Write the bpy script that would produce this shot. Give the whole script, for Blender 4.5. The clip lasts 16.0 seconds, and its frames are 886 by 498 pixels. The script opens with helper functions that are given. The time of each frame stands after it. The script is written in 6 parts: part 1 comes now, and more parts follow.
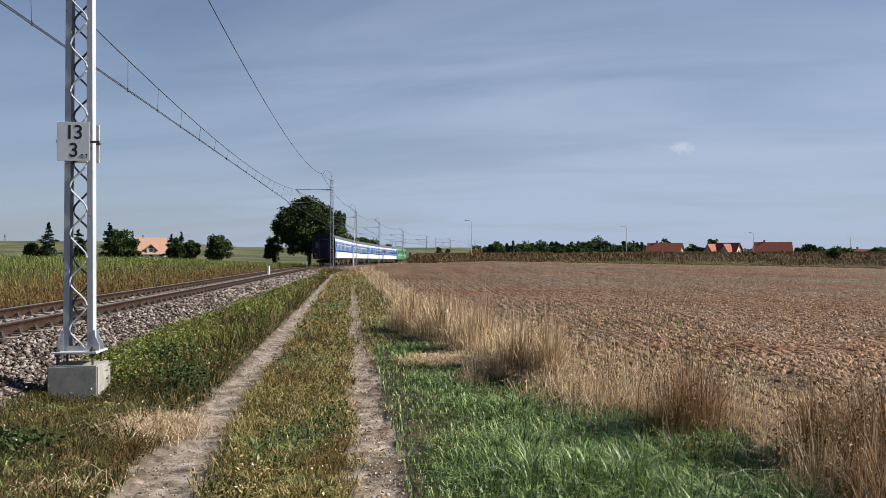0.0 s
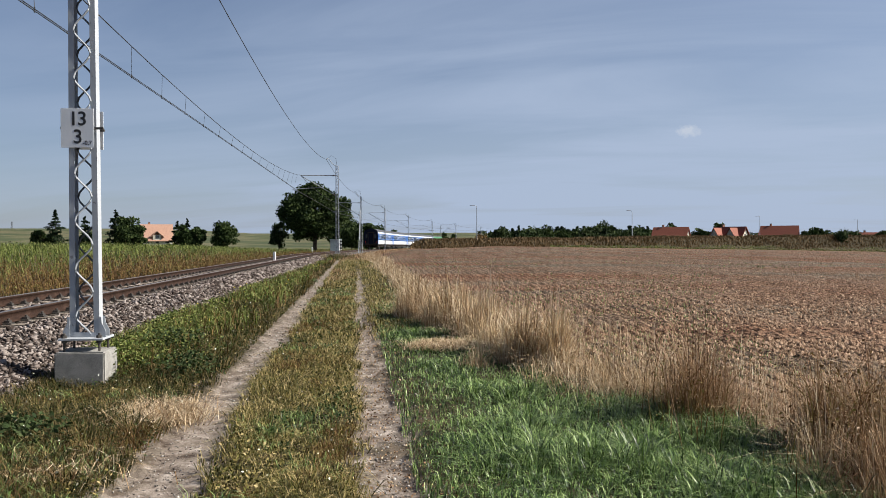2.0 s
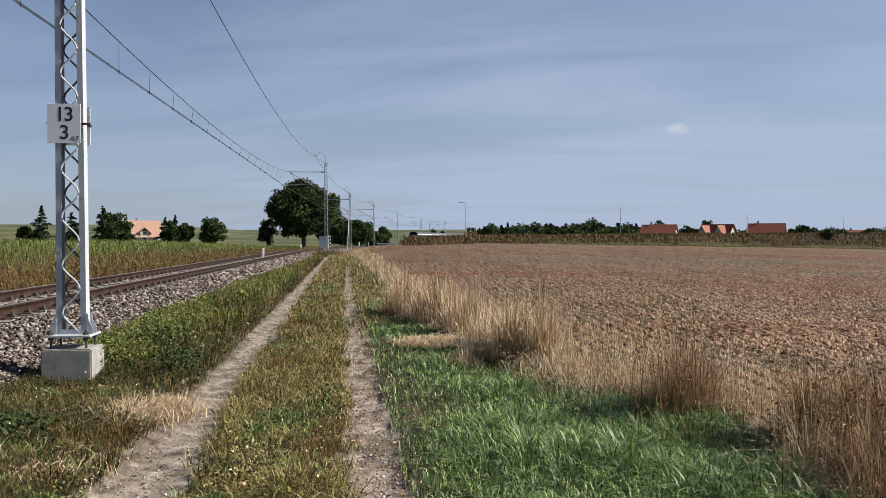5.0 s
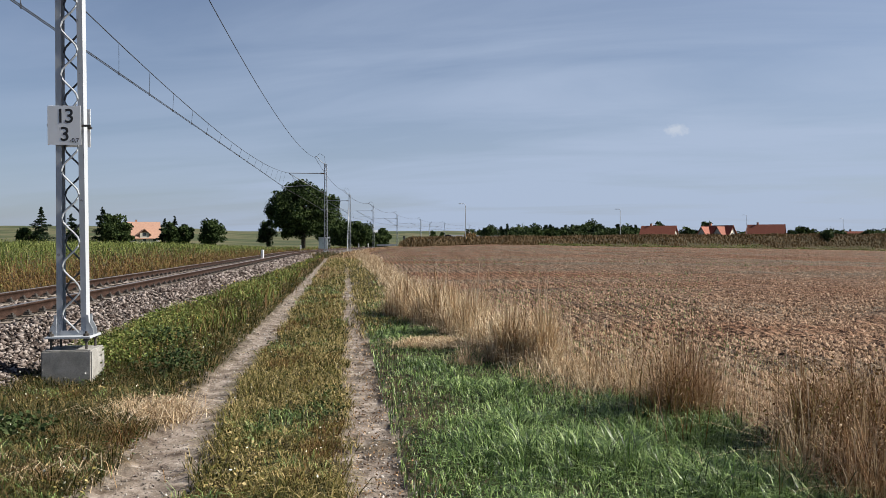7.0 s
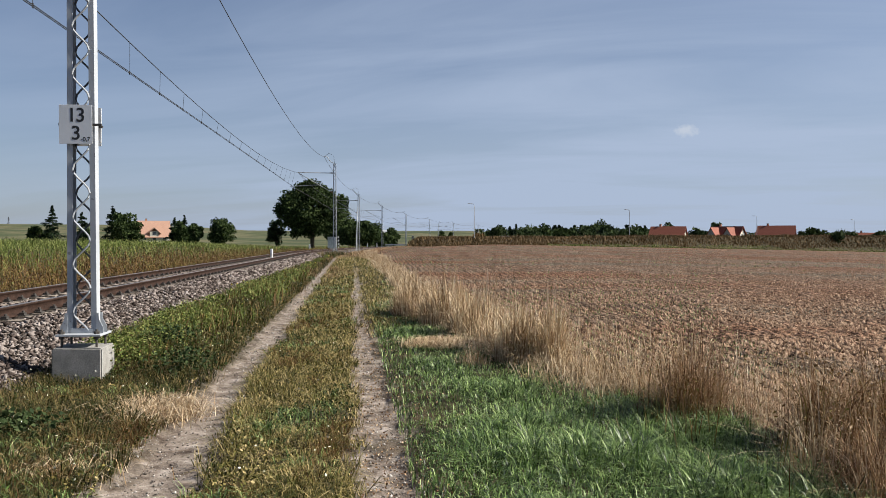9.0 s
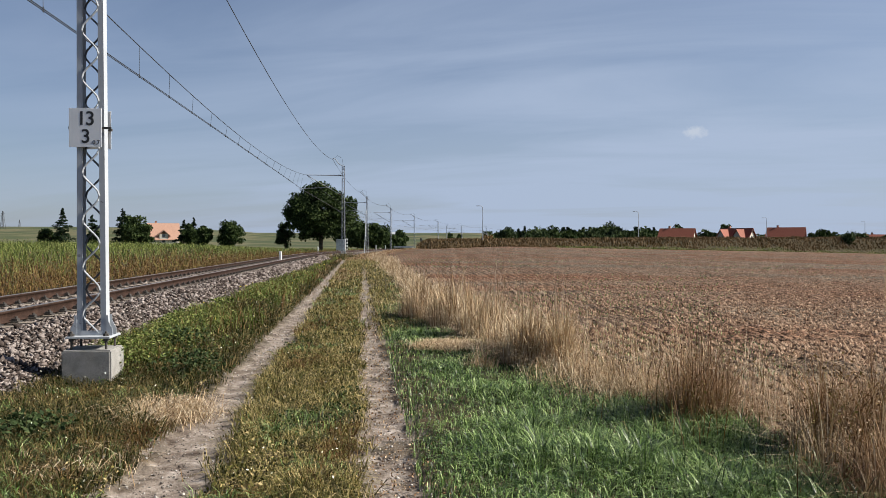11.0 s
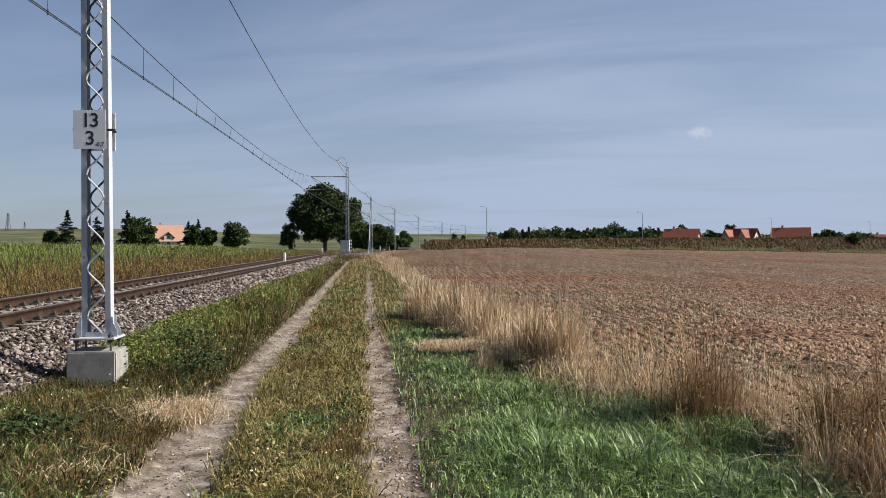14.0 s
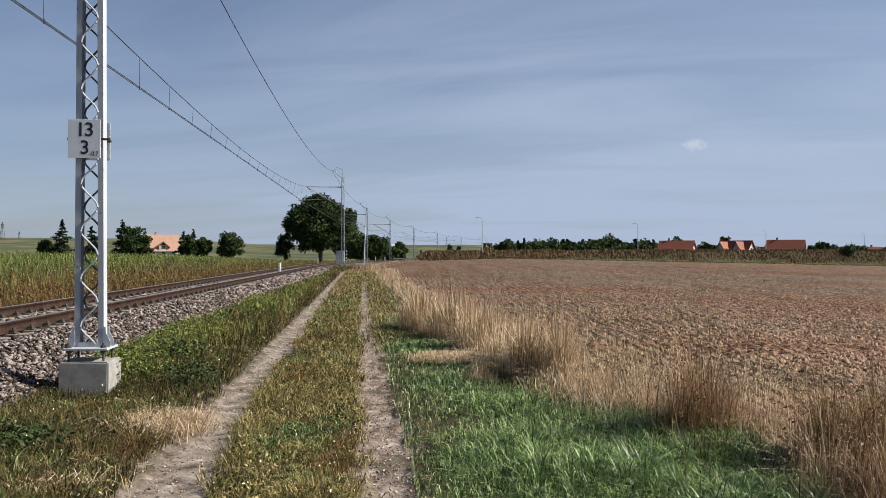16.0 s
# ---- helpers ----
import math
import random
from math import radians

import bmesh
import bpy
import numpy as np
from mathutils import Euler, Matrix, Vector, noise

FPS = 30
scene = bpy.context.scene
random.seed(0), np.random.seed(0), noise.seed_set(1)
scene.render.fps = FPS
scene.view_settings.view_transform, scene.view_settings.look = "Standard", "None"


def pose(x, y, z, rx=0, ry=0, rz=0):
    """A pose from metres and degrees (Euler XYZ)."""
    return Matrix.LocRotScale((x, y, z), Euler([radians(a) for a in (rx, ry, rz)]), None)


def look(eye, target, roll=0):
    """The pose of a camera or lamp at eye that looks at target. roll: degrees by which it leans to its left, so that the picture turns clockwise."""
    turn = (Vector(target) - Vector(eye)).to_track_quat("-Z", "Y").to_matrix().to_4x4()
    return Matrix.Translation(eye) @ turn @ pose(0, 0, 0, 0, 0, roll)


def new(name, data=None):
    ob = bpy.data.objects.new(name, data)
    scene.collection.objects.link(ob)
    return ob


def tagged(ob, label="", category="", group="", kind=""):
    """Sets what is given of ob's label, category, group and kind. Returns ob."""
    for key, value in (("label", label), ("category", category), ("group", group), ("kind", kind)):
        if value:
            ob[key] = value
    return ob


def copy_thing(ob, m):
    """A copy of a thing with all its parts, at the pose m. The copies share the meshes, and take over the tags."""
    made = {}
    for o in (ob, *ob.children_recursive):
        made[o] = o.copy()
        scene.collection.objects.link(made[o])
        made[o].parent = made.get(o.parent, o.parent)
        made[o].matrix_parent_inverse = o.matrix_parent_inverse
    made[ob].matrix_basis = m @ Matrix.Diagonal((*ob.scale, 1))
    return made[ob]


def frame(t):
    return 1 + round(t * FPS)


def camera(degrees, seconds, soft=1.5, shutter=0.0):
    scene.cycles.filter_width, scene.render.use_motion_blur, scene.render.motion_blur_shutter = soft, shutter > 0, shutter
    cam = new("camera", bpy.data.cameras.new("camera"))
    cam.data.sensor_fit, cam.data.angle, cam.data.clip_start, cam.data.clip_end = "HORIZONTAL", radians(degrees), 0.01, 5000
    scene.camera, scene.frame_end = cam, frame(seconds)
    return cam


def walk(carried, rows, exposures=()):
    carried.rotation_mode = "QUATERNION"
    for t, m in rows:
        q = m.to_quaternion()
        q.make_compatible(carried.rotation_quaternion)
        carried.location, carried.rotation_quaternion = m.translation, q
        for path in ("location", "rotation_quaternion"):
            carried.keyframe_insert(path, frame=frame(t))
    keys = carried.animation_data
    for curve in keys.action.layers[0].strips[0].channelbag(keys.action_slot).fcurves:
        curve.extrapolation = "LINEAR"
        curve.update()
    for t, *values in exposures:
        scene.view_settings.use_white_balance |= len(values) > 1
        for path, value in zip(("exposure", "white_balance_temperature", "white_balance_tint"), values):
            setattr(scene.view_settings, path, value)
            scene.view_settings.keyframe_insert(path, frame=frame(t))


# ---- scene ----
# Camera: hand-held beside a farm track, eye 1.6 m above it.
def hold(yaw, pitch, roll, x, y, z):
    turn = Matrix.Rotation(radians(yaw), 4, "Z") @ Matrix.Rotation(radians(pitch), 4, "X")
    turn = turn @ Matrix.Rotation(radians(roll), 4, "Y") @ Matrix.Rotation(radians(90), 4, "X")
    return Matrix.Translation((x, y, z)) @ turn


cam = camera(57.87, 16.0, soft=0.5)
walk(cam, [
    (0.0, hold(0.000, 0.364, 0.000, 0.000, 0.000, 1.600)),
    (0.5, hold(0.177, -0.083, 0.151, -0.013, 0.031, 1.601)),
    (1.0, hold(0.288, -0.409, 0.200, -0.008, 0.041, 1.595)),
    (1.5, hold(0.366, -0.542, 0.274, 0.001, 0.026, 1.595)),
    (2.0, hold(0.399, -0.683, 0.286, 0.004, 0.022, 1.596)),
    (2.5, hold(0.285, -0.794, 0.278, 0.002, 0.029, 1.595)),
    (3.0, hold(0.137, -0.895, 0.276, -0.004, 0.028, 1.593)),
    (3.5, hold(0.002, -0.931, 0.259, -0.005, 0.034, 1.596)),
    (4.0, hold(-0.154, -0.950, 0.206, -0.002, 0.029, 1.599)),
    (6.5, hold(-0.502, -0.829, 0.213, 0.006, 0.011, 1.598)),
    (7.0, hold(-0.411, -0.819, 0.185, 0.008, -0.004, 1.600)),
    (7.5, hold(-0.286, -0.792, 0.175, 0.013, -0.014, 1.598)),
    (8.0, hold(-0.127, -0.812, 0.101, 0.006, -0.003, 1.597)),
    (8.5, hold(0.063, -0.802, 0.079, 0.002, -0.001, 1.597)),
    (9.0, hold(0.209, -0.824, -0.027, 0.006, -0.005, 1.598)),
    (11.5, hold(0.898, -0.612, 0.083, 0.018, -0.013, 1.600)),
    (12.0, hold(0.922, -0.575, 0.145, 0.020, -0.009, 1.598)),
    (12.5, hold(1.011, -0.589, 0.195, 0.019, -0.012, 1.599)),
    (13.0, hold(1.075, -0.641, 0.223, 0.018, -0.008, 1.597)),
    (13.5, hold(1.100, -0.648, 0.193, 0.021, -0.011, 1.599)),
    (14.0, hold(1.109, -0.597, 0.156, 0.019, -0.012, 1.597)),
    (14.5, hold(1.072, -0.434, 0.080, 0.017, -0.004, 1.599)),
    (15.0, hold(0.986, -0.232, -0.018, 0.016, -0.001, 1.601)),
    (15.5, hold(0.884, 0.004, -0.064, 0.020, 0.008, 1.600)),
    (16.0, hold(0.785, 0.176, -0.071, 0.020, 0.013, 1.600)),
])

# ---- light ----
SUN_AZ, SUN_EL = 88.0, 36.0        # degrees clockwise from +y, and above the horizon
world = bpy.data.worlds.new("world")
scene.world = world
world.use_nodes = True
wn, wl = world.node_tree.nodes, world.node_tree.links
wn.clear()
w_out = wn.new("ShaderNodeOutputWorld")
w_bg = wn.new("ShaderNodeBackground")
w_sky = wn.new("ShaderNodeTexSky")
w_sky.sky_type = "NISHITA"
w_sky.sun_disc = False
w_sky.sun_elevation = radians(SUN_EL)
w_sky.sun_rotation = radians(SUN_AZ)
w_sky.air_density = 1.0
w_sky.dust_density = 0.8
w_sky.ozone_density = 1.5
w_bg.inputs["Strength"].default_value = 0.05


def world_node(kind, **values):
    node = wn.new(kind)
    for key, value in values.items():
        node.inputs[key].default_value = value
    return node


# thin high cloud veiling the sky, in long streaks, and one small cumulus
w_co = wn.new("ShaderNodeTexCoord")
w_sep = wn.new("ShaderNodeSeparateXYZ")
wl.new(w_co.outputs["Generated"], w_sep.inputs[0])


def world_math(op, a, b):
    node = wn.new("ShaderNodeMath")
    node.operation = op
    for k, v in enumerate((a, b)):
        if isinstance(v, (int, float)):
            node.inputs[k].default_value = v
        elif v is not None:
            wl.new(v, node.inputs[k])
    return node.outputs[0]


w_up = world_math("MAXIMUM", w_sep.outputs["Z"], 0.0)
w_den = world_math("ADD", w_up, 0.12)
w_u = world_math("DIVIDE", w_sep.outputs["X"], w_den)
w_v = world_math("DIVIDE", w_sep.outputs["Y"], w_den)
w_vec = wn.new("ShaderNodeCombineXYZ")
wl.new(world_math("MULTIPLY", w_u, 0.55), w_vec.inputs[0])
wl.new(world_math("ADD", world_math("MULTIPLY", w_v, 1.5), world_math("MULTIPLY", w_u, 0.35)), w_vec.inputs[1])
w_noise = world_node("ShaderNodeTexNoise", Scale=0.9, Detail=7.0, Roughness=0.55, Distortion=0.6)
wl.new(w_vec.outputs[0], w_noise.inputs["Vector"])
w_ramp = wn.new("ShaderNodeMapRange")
w_ramp.inputs["From Min"].default_value, w_ramp.inputs["From Max"].default_value = 0.35, 0.75
w_ramp.inputs["To Min"].default_value, w_ramp.inputs["To Max"].default_value = 0.24, 0.80
wl.new(w_noise.outputs["Fac"], w_ramp.inputs["Value"])
w_low = wn.new("ShaderNodeMapRange")
w_low.inputs["From Min"].default_value, w_low.inputs["From Max"].default_value = 0.0, 0.30
w_low.inputs["To Min"].default_value, w_low.inputs["To Max"].default_value = 0.55, 0.0
wl.new(w_up, w_low.inputs["Value"])
w_top = wn.new("ShaderNodeMapRange")
w_top.inputs["From Min"].default_value, w_top.inputs["From Max"].default_value = 0.30, 0.62
w_top.inputs["To Min"].default_value, w_top.inputs["To Max"].default_value = 1.0, 0.0
wl.new(w_up, w_top.inputs["Value"])
w_side = wn.new("ShaderNodeMapRange")
w_side.inputs["From Min"].default_value, w_side.inputs["From Max"].default_value = -0.55, 0.1
w_side.inputs["To Min"].default_value, w_side.inputs["To Max"].default_value = 0.35, 1.0
wl.new(w_sep.outputs["X"], w_side.inputs["Value"])
w_thin = world_math("MULTIPLY", world_math("MULTIPLY", w_ramp.outputs[0], w_top.outputs[0]), w_side.outputs[0])
w_haze = world_math("MULTIPLY", w_low.outputs[0], world_math("ADD", world_math("MULTIPLY", w_side.outputs[0], 0.6), 0.4))
w_fac = world_math("MINIMUM", world_math("ADD", w_thin, w_haze), 0.93)
w_mix = wn.new("ShaderNodeMix")
w_mix.data_type = "RGBA"
wl.new(w_fac, w_mix.inputs[0])
w_deep = wn.new("ShaderNodeMix")
w_deep.data_type, w_deep.blend_type = "RGBA", "MULTIPLY"
w_deep.inputs[0].default_value = 1.0
w_deep.inputs[7].default_value = (0.66, 0.70, 0.82, 1)
wl.new(w_sky.outputs[0], w_deep.inputs[6])
wl.new(w_deep.outputs[2], w_mix.inputs[6])
w_mix.inputs[7].default_value = (4.2, 5.1, 6.75, 1)
w_cu = Vector((0.2837, 0.95, 0.1265)).normalized()
w_off = wn.new("ShaderNodeVectorMath")
w_off.operation = "SUBTRACT"
wl.new(w_co.outputs["Generated"], w_off.inputs[0])
w_off.inputs[1].default_value = w_cu
w_scl = wn.new("ShaderNodeVectorMath")
w_scl.operation = "MULTIPLY"
wl.new(w_off.outputs[0], w_scl.inputs[0])
w_scl.inputs[1].default_value = (1.0, 1.0, 1.9)
w_len = wn.new("ShaderNodeVectorMath")
w_len.operation = "LENGTH"
wl.new(w_scl.outputs[0], w_len.inputs[0])
w_puff = world_node("ShaderNodeTexNoise", Scale=120.0, Detail=5.0, Roughness=0.6)
wl.new(w_co.outputs["Generated"], w_puff.inputs["Vector"])
w_edge = wn.new("ShaderNodeMapRange")
w_edge.inputs["From Min"].default_value, w_edge.inputs["From Max"].default_value = 0.0155, 0.004
w_edge.inputs["To Min"].default_value, w_edge.inputs["To Max"].default_value = 0.0, 0.5
wl.new(world_math("ADD", w_len.outputs["Value"], world_math("MULTIPLY", world_math("SUBTRACT", w_puff.outputs["Fac"], 0.5), 0.03)), w_edge.inputs["Value"])
w_cum = wn.new("ShaderNodeMix")
w_cum.data_type = "RGBA"
wl.new(w_edge.outputs[0], w_cum.inputs[0])
wl.new(w_mix.outputs[2], w_cum.inputs[6])
w_cum.inputs[7].default_value = (6.6, 7.0, 7.6, 1)
wl.new(w_cum.outputs[2], w_bg.inputs[0])
wl.new(w_bg.outputs[0], w_out.inputs[0])
sun = new("sun", bpy.data.lights.new("sun", "SUN"))
sun.data.energy = 5.0
sun.data.angle = radians(0.6)
sun.data.color = (1.0, 0.94, 0.85)
az, el = radians(SUN_AZ), radians(SUN_EL)
sun_dir = Vector((math.sin(az) * math.cos(el), math.cos(az) * math.cos(el), math.sin(el)))
sun.matrix_world = look(sun_dir * 50, (0, 0, 0))
scene.view_settings.exposure = 1.0


# ---- plan ----
TRACK_HEAD, BEND_Y, BEND = -5.5, 56.0, 0.073      # degrees, metres, degrees per metre
EYE = 1.6


def build_axis():
    """Centre line of the railway: straight, then a long bend to the right."""
    pts, x, y = [], 0.0, -60.0
    h0 = math.tan(radians(TRACK_HEAD))
    x = -6.12 + h0 * (y + 0.58)
    s = 0.0
    while s < 1000:
        head = TRACK_HEAD + max(0.0, min(y, 360.0) - BEND_Y) * BEND
        pts.append((s, x, y, radians(head)))
        x += math.sin(radians(head))
        y += math.cos(radians(head))
        s += 1.0
    return np.array(pts)


AXIS = build_axis()
Z_Y = (-60.0, 8.0, 70.0, 98.0, 124.0, 153.0, 184.0, 213.0, 250.0, 300.0, 400.0, 900.0)
Z_RAIL = (0.62, 0.58, 0.38, 0.14, -0.05, -0.25, -0.5, -0.75, -1.05, -1.3, -1.6, -2.2)


def rail_z(y):
    return np.interp(y, Z_Y, Z_RAIL)


def on_axis(s, side=0.0):
    """x, y, rail-top z and heading at s metres along the line, side metres to its right."""
    x, y = np.interp(s, AXIS[:, 0], AXIS[:, 1]), np.interp(s, AXIS[:, 0], AXIS[:, 2])
    h = np.interp(s, AXIS[:, 0], AXIS[:, 3])
    return x + side * np.cos(h), y - side * np.sin(h), rail_z(y), h


def s_of_y(y):
    return np.interp(y, AXIS[:, 2], AXIS[:, 0])


def axis_side(x, y):
    """Signed distance to the right of the railway's centre line."""
    ax, h = np.interp(y, AXIS[:, 2], AXIS[:, 1]), np.interp(y, AXIS[:, 2], AXIS[:, 3])
    return (x - ax) * np.cos(h)


def lane_x(y):
    return -0.55 - 0.118 * y


def smooth(a, b, v):
    t = np.clip((v - a) / (b - a), 0, 1)
    return t * t * (3 - 2 * t)


BANK_X = (-12.0, -8.0, 0.0, 10.0, 49.0, 110.0, 170.0, 260.0, 400.0)
BANK_Y = (190.0, 178.0, 180.0, 186.0, 217.0, 275.0, 305.0, 350.0, 420.0)


def bank_in(x, y):
    """How far a place lies behind the foot of the weedy road bank."""
    return (y - np.interp(x, BANK_X, BANK_Y)) * 0.8


def field_edge(y):
    """x of the boundary between the dry grass margin and the ploughed field."""
    shift = np.interp(y, (5, 5.6, 6.7, 8.5, 10, 14, 20, 30), (0, -0.05, -0.3, -0.45, -0.55, -0.42, -0.2, 0))
    return lane_x(y) + 2.75 + 1.5 * (1 - smooth(4, 20, y)) + shift


def waves(x, y, k, seed):
    r = np.random.RandomState(seed)
    out = np.zeros_like(x)
    for _ in range(5):
        a, p = r.uniform(0, 6.28), r.uniform(0, 6.28)
        f = k * r.uniform(0.6, 1.7)
        out += np.sin((x * np.cos(a) + y * np.sin(a)) * f + p)
    return out / 5


def ground_z(x, y):
    x, y = np.asarray(x, float), np.asarray(y, float)
    side = axis_side(x, y)
    d = np.maximum(np.hypot(x, y), 1)
    shoulder = rail_z(y) - 0.52
    # along the line the land drops gently; the field falls away to the right
    near = np.interp(y, (60, 100, 185, 300), (0.0, -0.12, -0.45, -1.0)) * smooth(28, 8, side)
    fall = np.maximum(-0.025 * np.maximum(0, x - 10) * smooth(20, 80, d), -5.5)
    z = near + fall
    lift = smooth(0, 7, bank_in(x, y)) * smooth(3.5, 7, side)
    z = z * (1 - lift) + (1.28 - 0.04 * smooth(-8, 18, x) + 0.0065 * np.clip(x - 20, 0, 110)) * lift
    k = smooth(5.0, 2.5, side)
    z = z * (1 - k) + shoulder * k
    # beyond the line the ground rises to a weedy field
    up = shoulder + 0.16 + 0.77 * smooth(-2.8, -16, side) * smooth(0.0, -0.18, x / d + 0.17)
    z = np.where(side <= 0, up, z)
    hill = 24 * smooth(300, 1500, d) * smooth(-0.02, -0.38, x / d)
    hill = np.maximum(hill, 16 * smooth(350, 1500, d) * (0.3 + 0.7 * smooth(0.16, 0.02, x / d)))
    z = z + np.where(y > 0, hill, 8 * smooth(400, 1500, d))
    # hollow round the foot of the first mast
    z = z - 0.09 * np.exp(-((x + 4.0) / 0.7) ** 2 - ((y - 8.8) / 0.8) ** 2)
    return z + 0.02 * waves(x, y, 1.3, 3) * smooth(3.2, 4.2, np.abs(side))


# ---- mesh helpers ----
def raw(name, verts, faces, smooth_shade=False):
    """A mesh from arrays: verts (n, 3), faces a list of (m, k) index arrays."""
    me = bpy.data.meshes.new(name)
    verts = np.asarray(verts, np.float32)
    me.vertices.add(len(verts))
    me.vertices.foreach_set("co", verts.ravel())
    loops = np.concatenate([np.asarray(f).ravel() for f in faces]).astype(np.int32)
    sizes = np.concatenate([np.full(len(f), np.asarray(f).shape[1]) for f in faces])
    me.loops.add(len(loops))
    me.loops.foreach_set("vertex_index", loops)
    me.polygons.add(len(sizes))
    me.polygons.foreach_set("loop_start", (np.cumsum(sizes) - sizes).astype(np.int32))
    if smooth_shade:
        me.polygons.foreach_set("use_smooth", np.ones(len(sizes), bool))
    me.update(calc_edges=True)
    return me


def put(name, me, material, parent=None, label="", at=None):
    ob = new(name, me)
    if material and not me.materials:
        me.materials.append(material)
    if parent:
        ob.parent = parent
    if at is not None:
        ob.matrix_basis = at
    if label:
        ob["label"] = label
    return ob


def part(name, bm, material, parent, label="", bevel=0.0, shade=False):
    if bevel:
        bmesh.ops.bevel(bm, geom=bm.edges[:], offset=bevel, segments=1, affect="EDGES", clamp_overlap=True)
    me = bpy.data.meshes.new(name)
    bmesh.ops.recalc_face_normals(bm, faces=bm.faces[:])
    bm.to_mesh(me)
    bm.free()
    if shade:
        me.polygons.foreach_set("use_smooth", np.ones(len(me.polygons), bool))
    return put(name, me, material, parent, label)


def box(bm, x0, x1, y0, y1, z0, z1):
    m = Matrix.Translation(((x0 + x1) / 2, (y0 + y1) / 2, (z0 + z1) / 2)) @ Matrix.Diagonal((x1 - x0, y1 - y0, z1 - z0, 1))
    bmesh.ops.create_cube(bm, size=1.0, matrix=m)
    return bm


def boxed(*b):
    return box(bmesh.new(), *b)


def rod(bm, a, b, r0, r1=None, n=8):
    a, b = Vector(a), Vector(b)
    m = Matrix.Translation((a + b) / 2) @ (b - a).to_track_quat("Z", "Y").to_matrix().to_4x4()
    bmesh.ops.create_cone(bm, cap_ends=True, segments=n, radius1=r0, radius2=r0 if r1 is None else r1, depth=(b - a).length, matrix=m)
    return bm


def tube(bm, pts, r, n=6):
    """A bent rod through the points."""
    pts = [Vector(p) for p in pts]
    rings = []
    for i, p in enumerate(pts):
        d = (pts[min(i + 1, len(pts) - 1)] - pts[max(i - 1, 0)]).normalized()
        q = d.to_track_quat("Z", "Y").to_matrix()
        rings.append([bm.verts.new(p + q @ Vector((r * math.cos(2 * math.pi * k / n), r * math.sin(2 * math.pi * k / n), 0))) for k in range(n)])
    for a, b in zip(rings, rings[1:]):
        for k in range(n):
            bm.faces.new((a[k], a[(k + 1) % n], b[(k + 1) % n], b[k]))
    bm.faces.new(rings[0][::-1])
    bm.faces.new(rings[-1])
    return bm


def prism(bm, outline, y0, y1):
    """An outline in x, z drawn out along y."""
    a = [bm.verts.new((x, y0, z)) for x, z in outline]
    b = [bm.verts.new((x, y1, z)) for x, z in outline]
    n = len(outline)
    for k in range(n):
        bm.faces.new((a[k], a[(k + 1) % n], b[(k + 1) % n], b[k]))
    bm.faces.new(a[::-1])
    bm.faces.new(b)
    return bm


def empty(name, m, label, category, group=""):
    ob = new(name)
    ob.matrix_basis = m
    return tagged(ob, label, category, group)


def lattice_noise(x, y, seed):
    """Smooth noise from 0 to 1 with features about one unit wide."""
    xi, yi = np.floor(x), np.floor(y)
    fx, fy = x - xi, y - yi
    fx, fy = fx * fx * (3 - 2 * fx), fy * fy * (3 - 2 * fy)

    def grid(a, b):
        v = np.sin(a * 127.1 + b * 311.7 + seed * 74.7) * 43758.5453
        return v - np.floor(v)

    top = grid(xi, yi) * (1 - fx) + grid(xi + 1, yi) * fx
    low = grid(xi, yi + 1) * (1 - fx) + grid(xi + 1, yi + 1) * fx
    return top * (1 - fy) + low * fy


